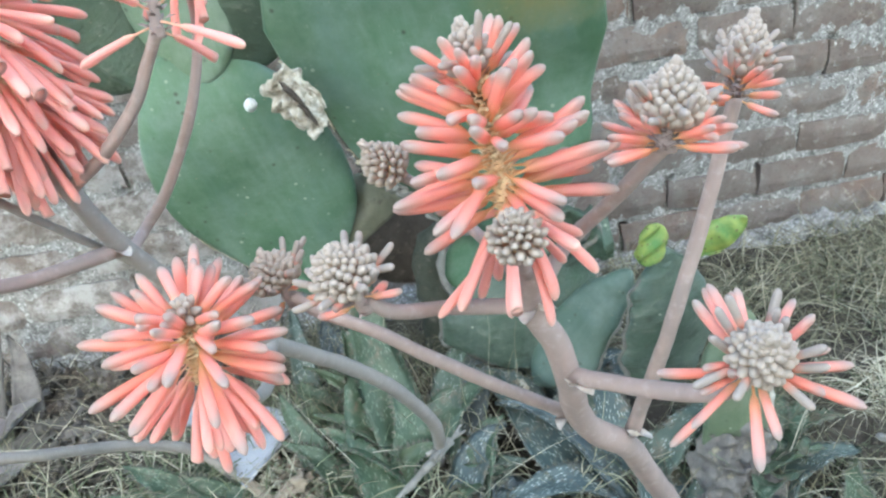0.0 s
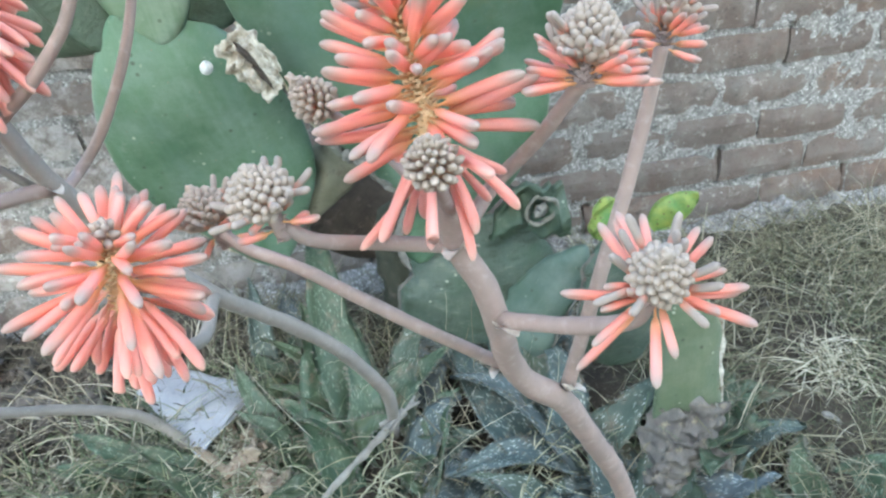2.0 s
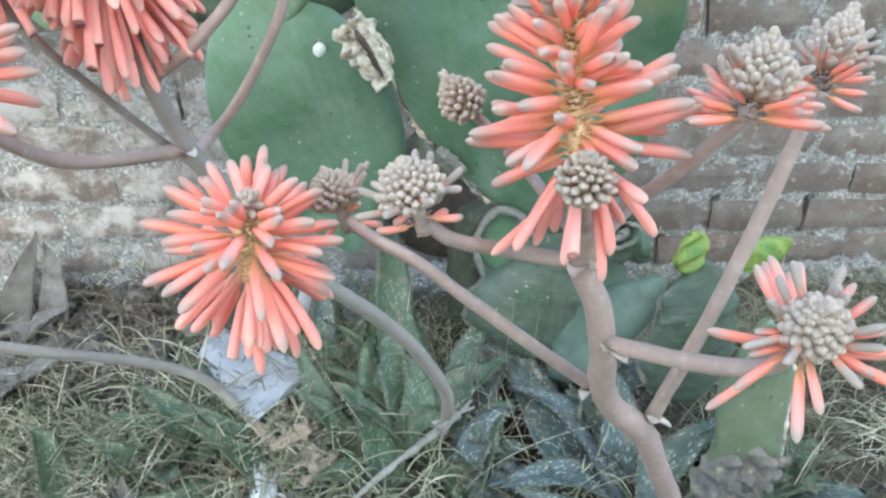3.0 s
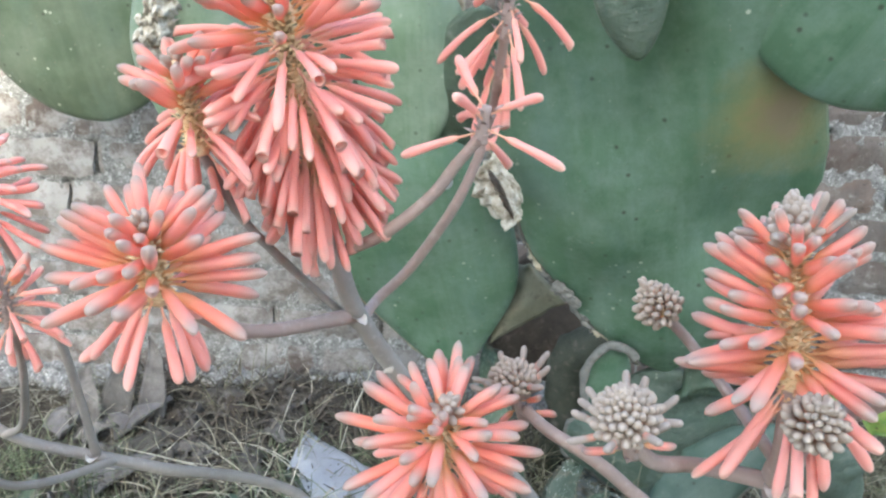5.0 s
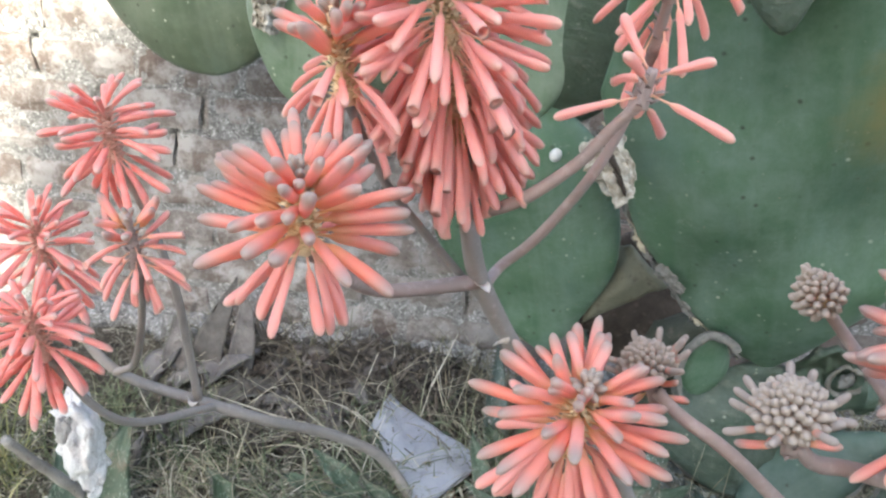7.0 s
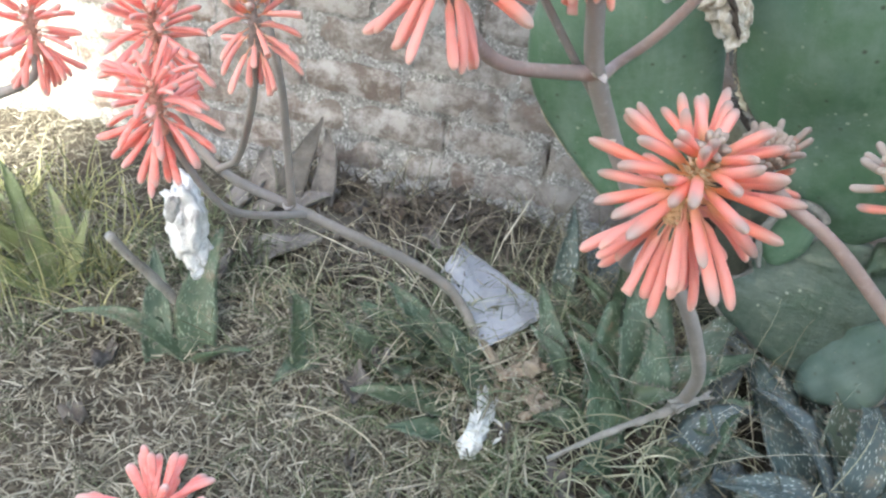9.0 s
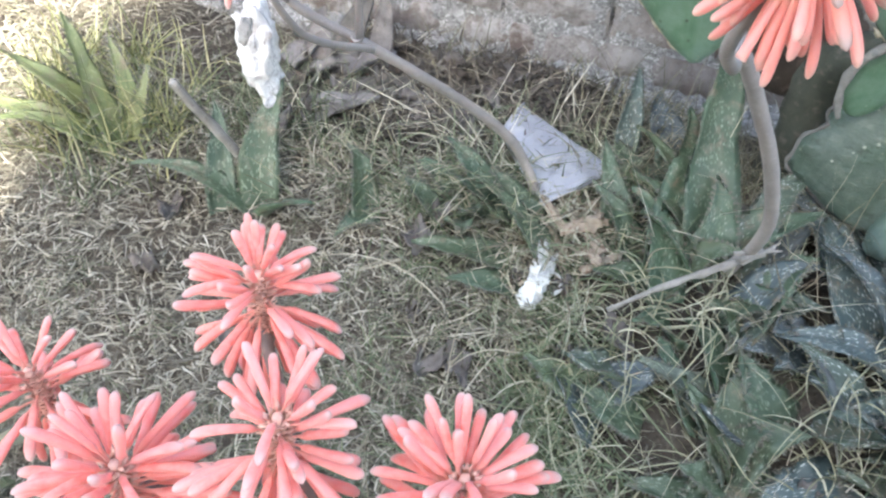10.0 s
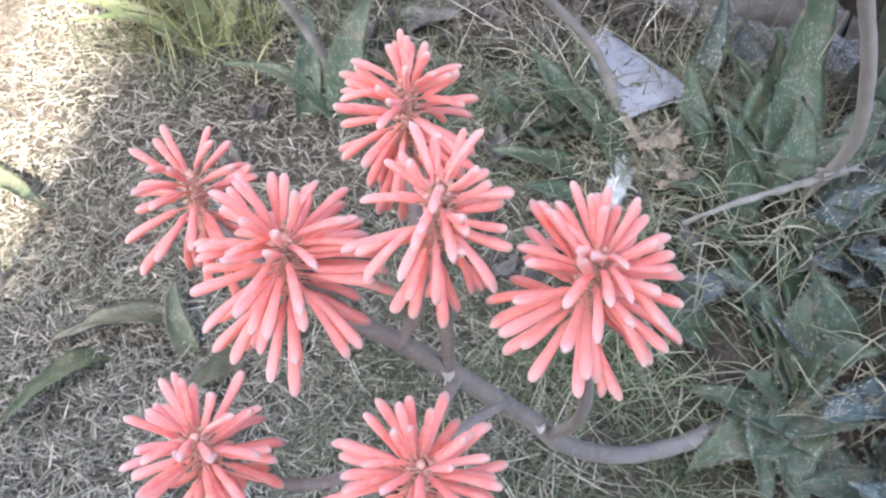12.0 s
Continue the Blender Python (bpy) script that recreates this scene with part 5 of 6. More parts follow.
ROSETTES = [
    ("spotted aloe rosette with broad blue green leaves", M_LEAF_BLUE, (0.147, 0.800), [
        ((0.127, 0.814, 0.012), (-0.055, 0.910, 0.126), 0.106), ((0.155, 0.775, -0.010), (-0.082, 0.787, 0.057), 0.084), ((-0.142, 0.841, 0.024), (-0.031, 0.871, 0.096), 0.082),
        ((0.321, 0.735, -0.037), (0.498, 0.746, 0.041), 0.098), ((0.200, 0.767, -0.014), (0.147, 0.828, 0.059), 0.079), ((0.18, 0.80, 0.0), (0.30, 0.90, 0.10), 0.075), ((0.13, 0.83, 0.0), (0.10, 0.98, 0.14), 0.08)]),
    ("spotted aloe rosette with dark green toothed leaves", M_LEAF, (-0.188, 0.882), [
        ((-0.165, 0.894, 0.033), (-0.054, 1.018, 0.122), 0.086), ((-0.175, 0.896, 0.034), (-0.292, 1.167, 0.163), 0.076),
        ((-0.213, 0.903, 0.035), (-0.372, 1.060, 0.155), 0.067), ((-0.194, 0.870, 0.026), (-0.351, 0.967, 0.133), 0.075),
        ((-0.131, 0.819, 0.005), (-0.027, 0.885, 0.103), 0.100), ((-0.251, 0.836, 0.013), (-0.150, 0.876, 0.088), 0.064),
        ((-0.185, 0.898, 0.034), (-0.285, 1.239, 0.300), 0.093), ((-0.243, 0.870, 0.026), (-0.319, 1.086, 0.200), 0.084),
        ((-0.244, 0.811, 0.001), (-0.352, 0.928, 0.123), 0.073)]),
    ("spotted aloe rosette with bluish leaves", M_LEAF_BLUE, (-0.070, 0.980), [
        ((-0.164, 0.900, 0.034), (-0.047, 1.072, 0.137), 0.075), ((0.087, 0.826, 0.029), (-0.045, 1.005, 0.105), 0.107), ((0.145, 0.869, 0.046), (0.075, 1.030, 0.130), 0.096),
        ((0.128, 0.868, 0.025), (0.037, 0.915, 0.093), 0.070), ((-0.128, 0.957, 0.040), (-0.066, 1.111, 0.113), 0.080),
        ((-0.006, 0.956, 0.040), (-0.065, 1.060, 0.098), 0.080), ((-0.142, 0.797, -0.007), (-0.009, 0.815, 0.070), 0.082)]),
    ("wide spotted aloe rosette with dull green leaves", M_LEAF_DULL, (-0.051, 0.611), [
        ((-0.085, 0.619, -0.125), (-0.251, 0.697, -0.003), 0.090), ((-0.080, 0.621, -0.123), (-0.187, 0.690, -0.009), 0.076), ((-0.077, 0.622, -0.122), (-0.096, 0.724, 0.016), 0.092),
        ((-0.075, 0.619, -0.125), (-0.012, 0.676, -0.030), 0.118), ((-0.085, 0.612, -0.131), (-0.150, 0.455, -0.215), 0.120), ((-0.071, 0.613, -0.130), (0.012, 0.470, -0.195), 0.107),
        ((-0.081, 0.614, -0.130), (-0.067, 0.450, -0.220), 0.092), ((-0.066, 0.618, -0.125), (0.066, 0.600, -0.110), 0.108), ((-0.085, 0.615, -0.125), (-0.165, 0.600, -0.08), 0.075), ((-0.08, 0.62, -0.12), (-0.055, 0.655, -0.02), 0.060),
        ((-0.095, 0.600, -0.14), (-0.215, 0.540, -0.150), 0.080), ((-0.10, 0.66, -0.10), (-0.205, 0.650, -0.055), 0.080)]),
    ("broad dusty spotted aloe leaves crowding together", M_LEAF_BLUE, (0.05, 0.70), [
        ((0.060, 0.669, -0.085), (-0.015, 0.552, -0.119), 0.095), ((0.041, 0.759, -0.020), (-0.070, 0.718, 0.012), 0.109), ((0.005, 0.821, 0.016), (-0.100, 0.777, 0.051), 0.095),
        ((0.156, 0.735, -0.036), (0.016, 0.736, -0.005), 0.099), ((0.09, 0.68, -0.08), (0.16, 0.58, -0.10), 0.10), ((0.10, 0.70, -0.06), (0.22, 0.66, -0.03), 0.095), ((0.035, 0.771, -0.012), (-0.088, 0.793, 0.051), 0.087)]),
    ("dark green spotted aloe leaves low in the grass", M_LEAF, (-0.16, 0.72), [
        ((-0.023, 0.705, -0.058), (-0.125, 0.750, 0.014), 0.090), ((-0.143, 0.679, -0.078), (-0.249, 0.716, -0.010), 0.075), ((-0.198, 0.884, 0.040), (-0.322, 0.868, 0.095), 0.077),
        ((-0.214, 0.868, 0.035), (-0.228, 0.967, 0.150), 0.073), ((-0.263, 0.806, 0.008), (-0.365, 0.810, 0.039), 0.066), ((-0.289, 0.639, -0.109), (-0.419, 0.676, -0.050), 0.084),
        ((-0.221, 0.650, -0.100), (-0.337, 0.659, -0.073), 0.075), ((-0.16, 0.80, 0.0), (-0.05, 0.84, 0.06), 0.08), ((-0.110, 0.725, -0.05), (-0.215, 0.765, 0.005), 0.085), ((-0.090, 0.760, -0.03), (-0.190, 0.800, 0.030), 0.085), ((-0.20, 0.76, -0.02), (-0.29, 0.74, 0.02), 0.07)]),
    ("spotted aloe rosette half buried in grass", M_LEAF_BLUE, (-0.136, 0.711), [
        ((-0.031, 0.771, -0.022), (-0.130, 0.773, 0.024), 0.070), ((-0.259, 0.696, -0.074), (-0.374, 0.685, -0.035), 0.082),
        ((-0.085, 0.680, -0.086), (-0.205, 0.687, -0.030), 0.078), ((-0.286, 0.626, -0.129), (-0.397, 0.651, -0.060), 0.071),
        ((-0.299, 0.657, -0.104), (-0.243, 0.719, -0.009), 0.078), ((0.012, 0.722, -0.055), (0.125, 0.693, -0.016), 0.085), ((0.057, 0.706, -0.066), (-0.039, 0.775, 0.060), 0.077)]),
    ("small aloe rosette with mid green spotted leaves", M_LEAF, (-0.402, 0.832), [
        ((-0.422, 0.799, -0.005), (-0.607, 0.855, 0.091), 0.066), ((-0.311, 0.843, 0.016), (-0.408, 0.930, 0.105), 0.056),
        ((-0.360, 0.875, 0.028), (-0.400, 1.020, 0.140), 0.055), ((-0.462, 0.860, 0.023), (-0.581, 0.922, 0.088), 0.056)]),
    ("small upright aloe with green spotted leaves", M_LEAF, (-0.976, 0.765), [
        ((-0.945, 0.775, -0.020), (-0.992, 0.890, 0.152), 0.074), ((-1.011, 0.749, -0.036), (-1.110, 0.838, 0.100), 0.056),
        ((-0.970, 0.759, -0.030), (-1.188, 0.705, 0.019), 0.047), ((-0.944, 0.765, -0.025), (-0.849, 0.743, 0.030), 0.049)]),
    ("clump of yellowish aloe leaves in the sun's edge", M_LEAF_YELLOW, (-1.275, 0.796), [
        ((-1.275, 0.792, -0.017), (-1.495, 0.781, 0.130), 0.066), ((-1.280, 0.785, -0.020), (-1.590, 0.741, 0.025), 0.058),
        ((-1.270, 0.800, -0.012), (-1.400, 0.830, 0.200), 0.056), ((-1.285, 0.796, -0.015), (-1.465, 0.850, 0.110), 0.050),
        ((-1.262, 0.800, -0.012), (-1.262, 0.885, 0.110), 0.034), ((-1.270, 0.806, -0.009), (-1.325, 0.880, 0.165), 0.040),
        ((-1.272, 0.785, -0.020), (-1.530, 0.700, 0.020), 0.040)]),
    ("few flat drying aloe leaves in the grass", M_LEAF_OLIVE, (-1.089, 0.325), [
        ((-1.078, 0.374, -0.309), (-1.274, 0.230, -0.325), 0.058), ((-1.156, 0.270, -0.339), (-1.222, 0.067, -0.325), 0.053),
        ((-0.938, 0.371, -0.310), (-0.997, 0.252, -0.298), 0.053), ((-1.031, 0.339, -0.323), (-1.126, 0.426, -0.250), 0.043)]),
    ("drying aloe leaf lying in sunlit grass", M_LEAF_OLIVE, (-1.626, 0.386), [
        ((-1.701, 0.427, -0.279), (-1.390, 0.443, -0.219), 0.071), ((-1.605, 0.348, -0.320), (-1.469, 0.325, -0.299), 0.103)]),
    ("aloe leaves in dry grass", M_LEAF, (0.536, 0.720), [
        ((0.502, 0.701, -0.070), (0.502, 0.761, 0.014), 0.063), ((0.595, 0.689, -0.079), (0.635, 0.731, -0.013), 0.081), ((0.517, 0.777, -0.018), (0.512, 0.729, -0.021), 0.070)]),
    ("aloe leaves half buried in the grass by the packet", M_LEAF, (-0.609, 0.832), [
        ((-0.565, 0.853, 0.020), (-0.665, 0.945, 0.100), 0.063), ((-0.524, 0.860, 0.023), (-0.638, 0.894, 0.068), 0.056),
        ((-0.497, 0.805, -0.002), (-0.666, 0.761, 0.007), 0.062), ((-0.489, 0.785, -0.013), (-0.581, 0.717, -0.028), 0.060)]),
    ("short broad aloe leaf in dry grass", M_LEAF, (-0.788, 0.818), [
        ((-0.765, 0.809, -0.000), (-0.850, 0.865, 0.069), 0.062), ((-0.741, 0.799, -0.006), (-0.803, 0.740, -0.022), 0.043)]),
    ("aloe leaves against the wall's foot", M_LEAF_BLUE, (-0.300, 1.200), [
        ((-0.280, 1.191, 0.040), (-0.362, 1.292, 0.098), 0.069), ((-0.360, 1.100, 0.040), (-0.420, 1.250, 0.160), 0.050)]),
]


def scattered_rosette(c, n, size, width, mat, seed, label):
    rng = random.Random(seed)
    ob = thing("aloe_rosette", (c[0], c[1], ground_z(*c)), label, "aloe plant", "aloe rosettes")
    for i in range(n):
        a = i * GOLDEN + rng.uniform(-0.3, 0.3)
        f = i / max(1, n - 1)
        r = size * rng.uniform(0.75, 1.1) * (1 - 0.35 * f)
        b = (c[0] + 0.02 * math.cos(a), c[1] + 0.02 * math.sin(a), 0.03)
        t = (c[0] + r * math.cos(a), c[1] + r * math.sin(a), ground_z(*c) + 0.02 + r * (0.10 + 0.36 * f) * rng.uniform(0.6, 1.3))
        leaf(ob, b, t, 1.18 * width * rng.uniform(0.85, 1.15), mat, seed * 31 + i, 0.10 * r)


MORE = [((0.195, 0.729), 11, 0.220, 0.099, M_LEAF_BLUE, 212), ((0.176, 0.581), 10, 0.235, 0.109, M_LEAF_BLUE, 214),
        ((0.305, 0.654), 10, 0.221, 0.099, M_LEAF, 202), ((0.357, 0.828), 8, 0.165, 0.078, M_LEAF, 205), ((0.159, 0.495), 11, 0.251, 0.112, M_LEAF_DULL, 206), ((0.100, 1.020), 8, 0.160, 0.075, M_LEAF_BLUE, 207), ((-0.300, 1.020), 8, 0.160, 0.062, M_LEAF, 208),
        ((-0.520, 1.020), 6, 0.120, 0.052, M_LEAF, 209), ((-0.626, 0.860), 6, 0.123, 0.051, M_LEAF, 211)]


def build_rosettes():
    for c, n, size, width, mat, seed in MORE:
        scattered_rosette(c, n, size, width, mat, seed, "crowded spotted aloe rosette with toothed leaves" if mat is not M_LEAF_BLUE else "crowded blue green spotted aloe rosette")
    for n, (label, mat, c, leaves) in enumerate(ROSETTES):
        ob = thing("aloe_rosette", (c[0], c[1], ground_z(*c)), label, "aloe plant", "aloe rosettes")
        for i, (b, t, w) in enumerate(leaves):
            leaf(ob, b, t, w, mat, n * 17 + i, 0.12 * (Vector(t) - Vector(b)).length)


build_rosettes()


# ---- grass and litter ----
def blades(name, label, spots, length, width, lie, mat, seed, curl=0.5, segs=4, lift=0.0):
    """Many narrow blades: spots gives each root; lie 0 stands upright, 1 lies flat."""
    rng = np.random.default_rng(seed)
    n = len(spots)
    az = rng.uniform(0, 2 * np.pi, n)
    ln = rng.uniform(*length, n)
    wd = rng.uniform(*width, n)
    tilt = np.clip(rng.normal(lie, 0.18, n), 0.05, 1.0) * np.pi / 2
    bend = rng.normal(curl * 0.75, 0.28, n)
    yaw = rng.normal(0, 0.28, n)
    roots = np.array([(x, y, ground_z(x, y)) for x, y in spots])
    roots[:, 2] += rng.uniform(-0.003, 0.006, n) + lift * rng.uniform(0, 1, n)
    pts = np.zeros((n, segs + 1, 3))
    pts[:, 0] = roots
    ang, head_ = tilt.copy(), az.copy()
    step = ln / segs
    for k in range(segs):
        d = np.stack([np.sin(ang) * np.cos(head_), np.sin(ang) * np.sin(head_), np.cos(ang)], 1)
        pts[:, k + 1] = pts[:, k] + d * step[:, None]
        ang = np.minimum(ang + bend * 0.45, np.pi * 0.62)
        head_ = head_ + yaw * 0.5
        pts[:, k + 1, 2] = np.maximum(pts[:, k + 1, 2], np.array([ground_z(x, y) for x, y in pts[:, k + 1, :2]]) - 0.004)
    side = np.stack([-np.sin(az), np.cos(az), rng.normal(0, 0.35, n)], 1)
    side /= np.linalg.norm(side, axis=1)[:, None]
    prof = np.linspace(1.0, 0.12, segs + 1) ** 0.7
    half = side[:, None, :] * (wd[:, None] * prof[None, :] / 2)[:, :, None]
    ridge = np.zeros_like(half)
    ridge[:, :, 2] = (wd[:, None] * prof[None, :]) * 0.35
    v = np.stack([pts - half, pts + ridge, pts + half], 2).reshape(-1, 3)
    f = []
    per = (segs + 1) * 3
    for i in range(n):
        o = i * per
        for k in range(segs):
            a = o + k * 3
            f += [(a, a + 1, a + 4, a + 3), (a + 1, a + 2, a + 5, a + 4)]
    thing(name, (0, 0, 0), label, "grass", kind="stuff", data=mesh(name, v.tolist(), f, mat))


def scatter(n, box, seed, keep=None):
    rng = random.Random(seed)
    out = []
    while len(out) < n:
        x, y = rng.uniform(box[0], box[1]), rng.uniform(box[2], box[3])
        if keep is None or rng.random() < keep(x, y):
            out.append((x, y))
    return out


def tufts(centres, each, spread, seed):
    rng = random.Random(seed)
    return [(x + rng.gauss(0, spread), y + rng.gauss(0, spread)) for x, y in centres for _ in range(each)]


def patchy(x, y):
    return 0.25 + 0.75 * max(0, min(1, 0.5 + 1.4 * noise.noise(Vector((x * 4, y * 4, 7)))))


def off_rosettes(x, y):
    """Sparse where the aloes crowd together, patchy elsewhere."""
    d = ((x - 0.02) / 0.38) ** 2 + ((y - 0.68) / 0.42) ** 2
    return patchy(x, y) * (0.16 if d < 0.8 else 0.45 if d < 1.2 else 0.4 if x > 0.3 else 1.0)


def cleared(spots, seed):
    """Thins the tufts on the trodden open patch."""
    rng = random.Random(seed)
    spots = [q for q in spots if ((q[0] - 0.02) / 0.38) ** 2 + ((q[1] - 0.66) / 0.42) ** 2 > 1.0 or rng.random() < 0.22]
    return [q for q in spots if not (q[0] < -0.47 and q[1] < 0.82) or rng.random() < 0.14]


def thin_by_wall(x, y):
    """The shaded hollow at the wall's foot holds little grass."""
    return off_rosettes(x, y) * (0.30 if -1.05 < x < -0.50 and y > 0.92 else 1.0)


def build_grass():
    blades("thatch", "short grey dead grass littering the soil", scatter(26500, (-1.9, 1.3, -0.45, 1.34), 1, thin_by_wall), (0.016, 0.055), (0.0020, 0.0046), 0.92, M_THATCH, 11, 0.3, 2, 0.008)
    blades("thatch", "dense grey dead grass in the open patch", scatter(24000, (-1.7, -0.45, -0.2, 0.95), 2), (0.014, 0.05), (0.0022, 0.0050), 0.9, M_THATCH_LIT, 12, 0.3, 2, 0.008)
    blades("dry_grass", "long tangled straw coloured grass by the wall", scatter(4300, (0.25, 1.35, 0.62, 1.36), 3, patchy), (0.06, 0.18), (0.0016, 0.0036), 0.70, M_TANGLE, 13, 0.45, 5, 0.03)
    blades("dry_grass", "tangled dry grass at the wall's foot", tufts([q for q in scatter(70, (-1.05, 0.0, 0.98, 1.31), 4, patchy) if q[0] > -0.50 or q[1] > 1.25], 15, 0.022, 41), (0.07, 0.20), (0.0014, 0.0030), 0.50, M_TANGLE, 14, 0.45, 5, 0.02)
    blades("dry_grass", "scattered straw among the aloes", cleared(scatter(1700, (-1.0, 0.35, 0.25, 1.1), 5, off_rosettes), 5), (0.05, 0.16), (0.0020, 0.0038), 0.75, M_STRAW, 15, 0.4, 5, 0.03)
    blades("dry_grass", "loose straws lying in the hollow by the wall", scatter(130, (-1.05, -0.40, 1.02, 1.33), 48), (0.08, 0.20), (0.0018, 0.0034), 0.86, M_STRAW, 49, 0.25, 6, 0.05)
    blades("leaf_litter", "brown litter by the wall, darkened to stand for its shade", scatter(5200, (-1.05, -0.45, 0.97, 1.34), 56), (0.02, 0.07), (0.004, 0.010), 0.85, M_LITTER, 57, 0.3, 3, 0.018)
    rng = random.Random(8)
    cs = [(rng.uniform(-0.75, 0.2), rng.uniform(0.25, 1.1)) for _ in range(130)]
    cs = [q for q in cs if rng.random() < off_rosettes(*q) + 0.1]
    cs = cleared(cs, 1)
    blades("green_grass", "fine green grass tufts between the aloes", tufts(cs, 26, 0.018, 6), (0.05, 0.14), (0.0022, 0.0042), 0.6, M_GRASS, 16, 0.5, 5)
    cs = [(rng.uniform(-0.85, -0.22), rng.uniform(0.20, 0.72)) for _ in range(92)] + [(rng.uniform(-0.30, -0.08), rng.uniform(0.30, 0.52)) for _ in range(24)] + [(-0.15, 0.57), (-0.13, 0.59), (-0.17, 0.55), (-0.19, 0.57), (-0.14, 0.53)]
    blades("green_grass", "short green grass under the near stalk", tufts(cs, 26, 0.02, 7), (0.03, 0.08), (0.0014, 0.0030), 0.6, M_GRASS, 17, 0.5, 5)
    cs = [(rng.uniform(-0.7, 0.2), rng.uniform(0.35, 1.05)) for _ in range(55)]
    cs = cleared(cs, 2)
    blades("green_grass", "long pale green grass stems over the aloe leaves", tufts(cs, 12, 0.022, 24), (0.09, 0.20), (0.0014, 0.0030), 0.42, M_GRASS_PALE, 25, 0.45, 6)
    blades("dry_grass", "single long straw stems lying over the aloe leaves", scatter(125, (-0.60, 0.25, 0.3, 1.0), 26), (0.14, 0.30), (0.0022, 0.0036), 0.45, M_STRAW, 26, 0.30, 9)
    blades("dry_grass", "pale curling grass stems over the aloe leaves", tufts(scatter(26, (-0.36, 0.06, 0.50, 0.86), 51), 9, 0.016, 52), (0.08, 0.19), (0.0026, 0.0042), 0.55, M_CURL, 53, 0.75, 9, 0.05)
    cs = [(rng.uniform(-0.72, 0.05), rng.uniform(0.4, 1.05)) for _ in range(48)]
    cs = cleared(cs, 3)
    blades("green_grass", "bright green grass tufts rising between aloe leaves", tufts(cs, 16, 0.012, 27), (0.07, 0.15), (0.0020, 0.0038), 0.45, M_GRASS_PALE, 28, 0.4, 6)
    cs = [(rng.uniform(-1.50, -1.16), rng.uniform(0.74, 0.98)) for _ in range(24)]
    blades("green_grass", "narrow yellow green blades in the sunlit clump", tufts(cs, 14, 0.02, 29), (0.08, 0.20), (0.003, 0.005), 0.36, M_SUNNY, 30, 0.25, 6)
    cs = [(rng.uniform(-0.52, -0.24), rng.uniform(0.50, 0.92)) for _ in range(56)]
    blades("green_grass", "broad pale grass blades beside the scrap of paper", tufts(cs, 13, 0.014, 43), (0.06, 0.14), (0.0026, 0.0048), 0.55, M_GRASS_PALE, 44, 0.4, 6)
    blades("dry_grass", "short cream coloured straw heaped by the packet", tufts(scatter(30, (-0.50, -0.33, 0.70, 0.96), 45), 16, 0.02, 46), (0.03, 0.09), (0.0028, 0.0055), 0.75, M_STRAW, 47, 0.2, 4, 0.035)
    cs = [(rng.uniform(0.3, 1.2), rng.uniform(0.7, 1.3)) for _ in range(50)]
    blades("green_grass", "green blades in the dry grass", tufts(cs, 22, 0.02, 8), (0.05, 0.13), (0.0014, 0.0028), 0.6, M_GRASS, 18, 0.5, 5)
    cs = [(rng.uniform(-1.15, -0.5), rng.uniform(0.78, 0.99)) for _ in range(40)]
    cs = cleared(cs, 4)
    blades("green_grass", "straggling green grass below the arching stalk", tufts(cs, 13, 0.02, 14), (0.05, 0.14), (0.0022, 0.0042), 0.55, M_GRASS, 22, 0.5, 5)
    blades("dry_grass", "straws below the arching stalk in the shade-darkened grass colour", tufts(cs, 4, 0.03, 15), (0.05, 0.15), (0.0018, 0.0036), 0.70, M_TANGLE, 23, 0.45, 5)
    cs = [(rng.uniform(-1.55, -1.15), rng.uniform(0.70, 0.90)) for _ in range(12)]
    blades("green_grass", "tall yellow green grass in the sunlit corner", tufts(cs, 22, 0.025, 9), (0.06, 0.16), (0.002, 0.005), 0.32, M_GRASS, 19, 0.35, 6)
    cs = [(rng.uniform(-1.15, -0.85), rng.uniform(0.88, 1.06)) for _ in range(13)]
    blades("green_grass", "thin grass between the stalks", tufts(cs, 18, 0.02, 10), (0.06, 0.16), (0.0014, 0.0028), 0.45, M_GRASS, 20, 0.4, 6)
    cs = [(rng.uniform(-1.5, -0.7), rng.uniform(-0.2, 0.6)) for _ in range(150)]
    blades("green_grass", "sparse green blades in the thatch", tufts(cs, 12, 0.02, 12), (0.02, 0.06), (0.0014, 0.0028), 0.6, M_GRASS, 21, 0.5, 4)


build_grass()


# ---- loose things ----
def dead_leaf(corners, seed, label="curled brown dead leaf on the ground"):
    sheet("dead_leaf", corners, 0.0015, M_DRYLEAF, label, "dead leaf", seed, 0.012, 0.02, 10)


PACKET = [(-0.608, 1.045, 0.070), (-0.594, 1.150, 0.080), (-0.385, 1.010, 0.082), (-0.478, 0.885, 0.062)]


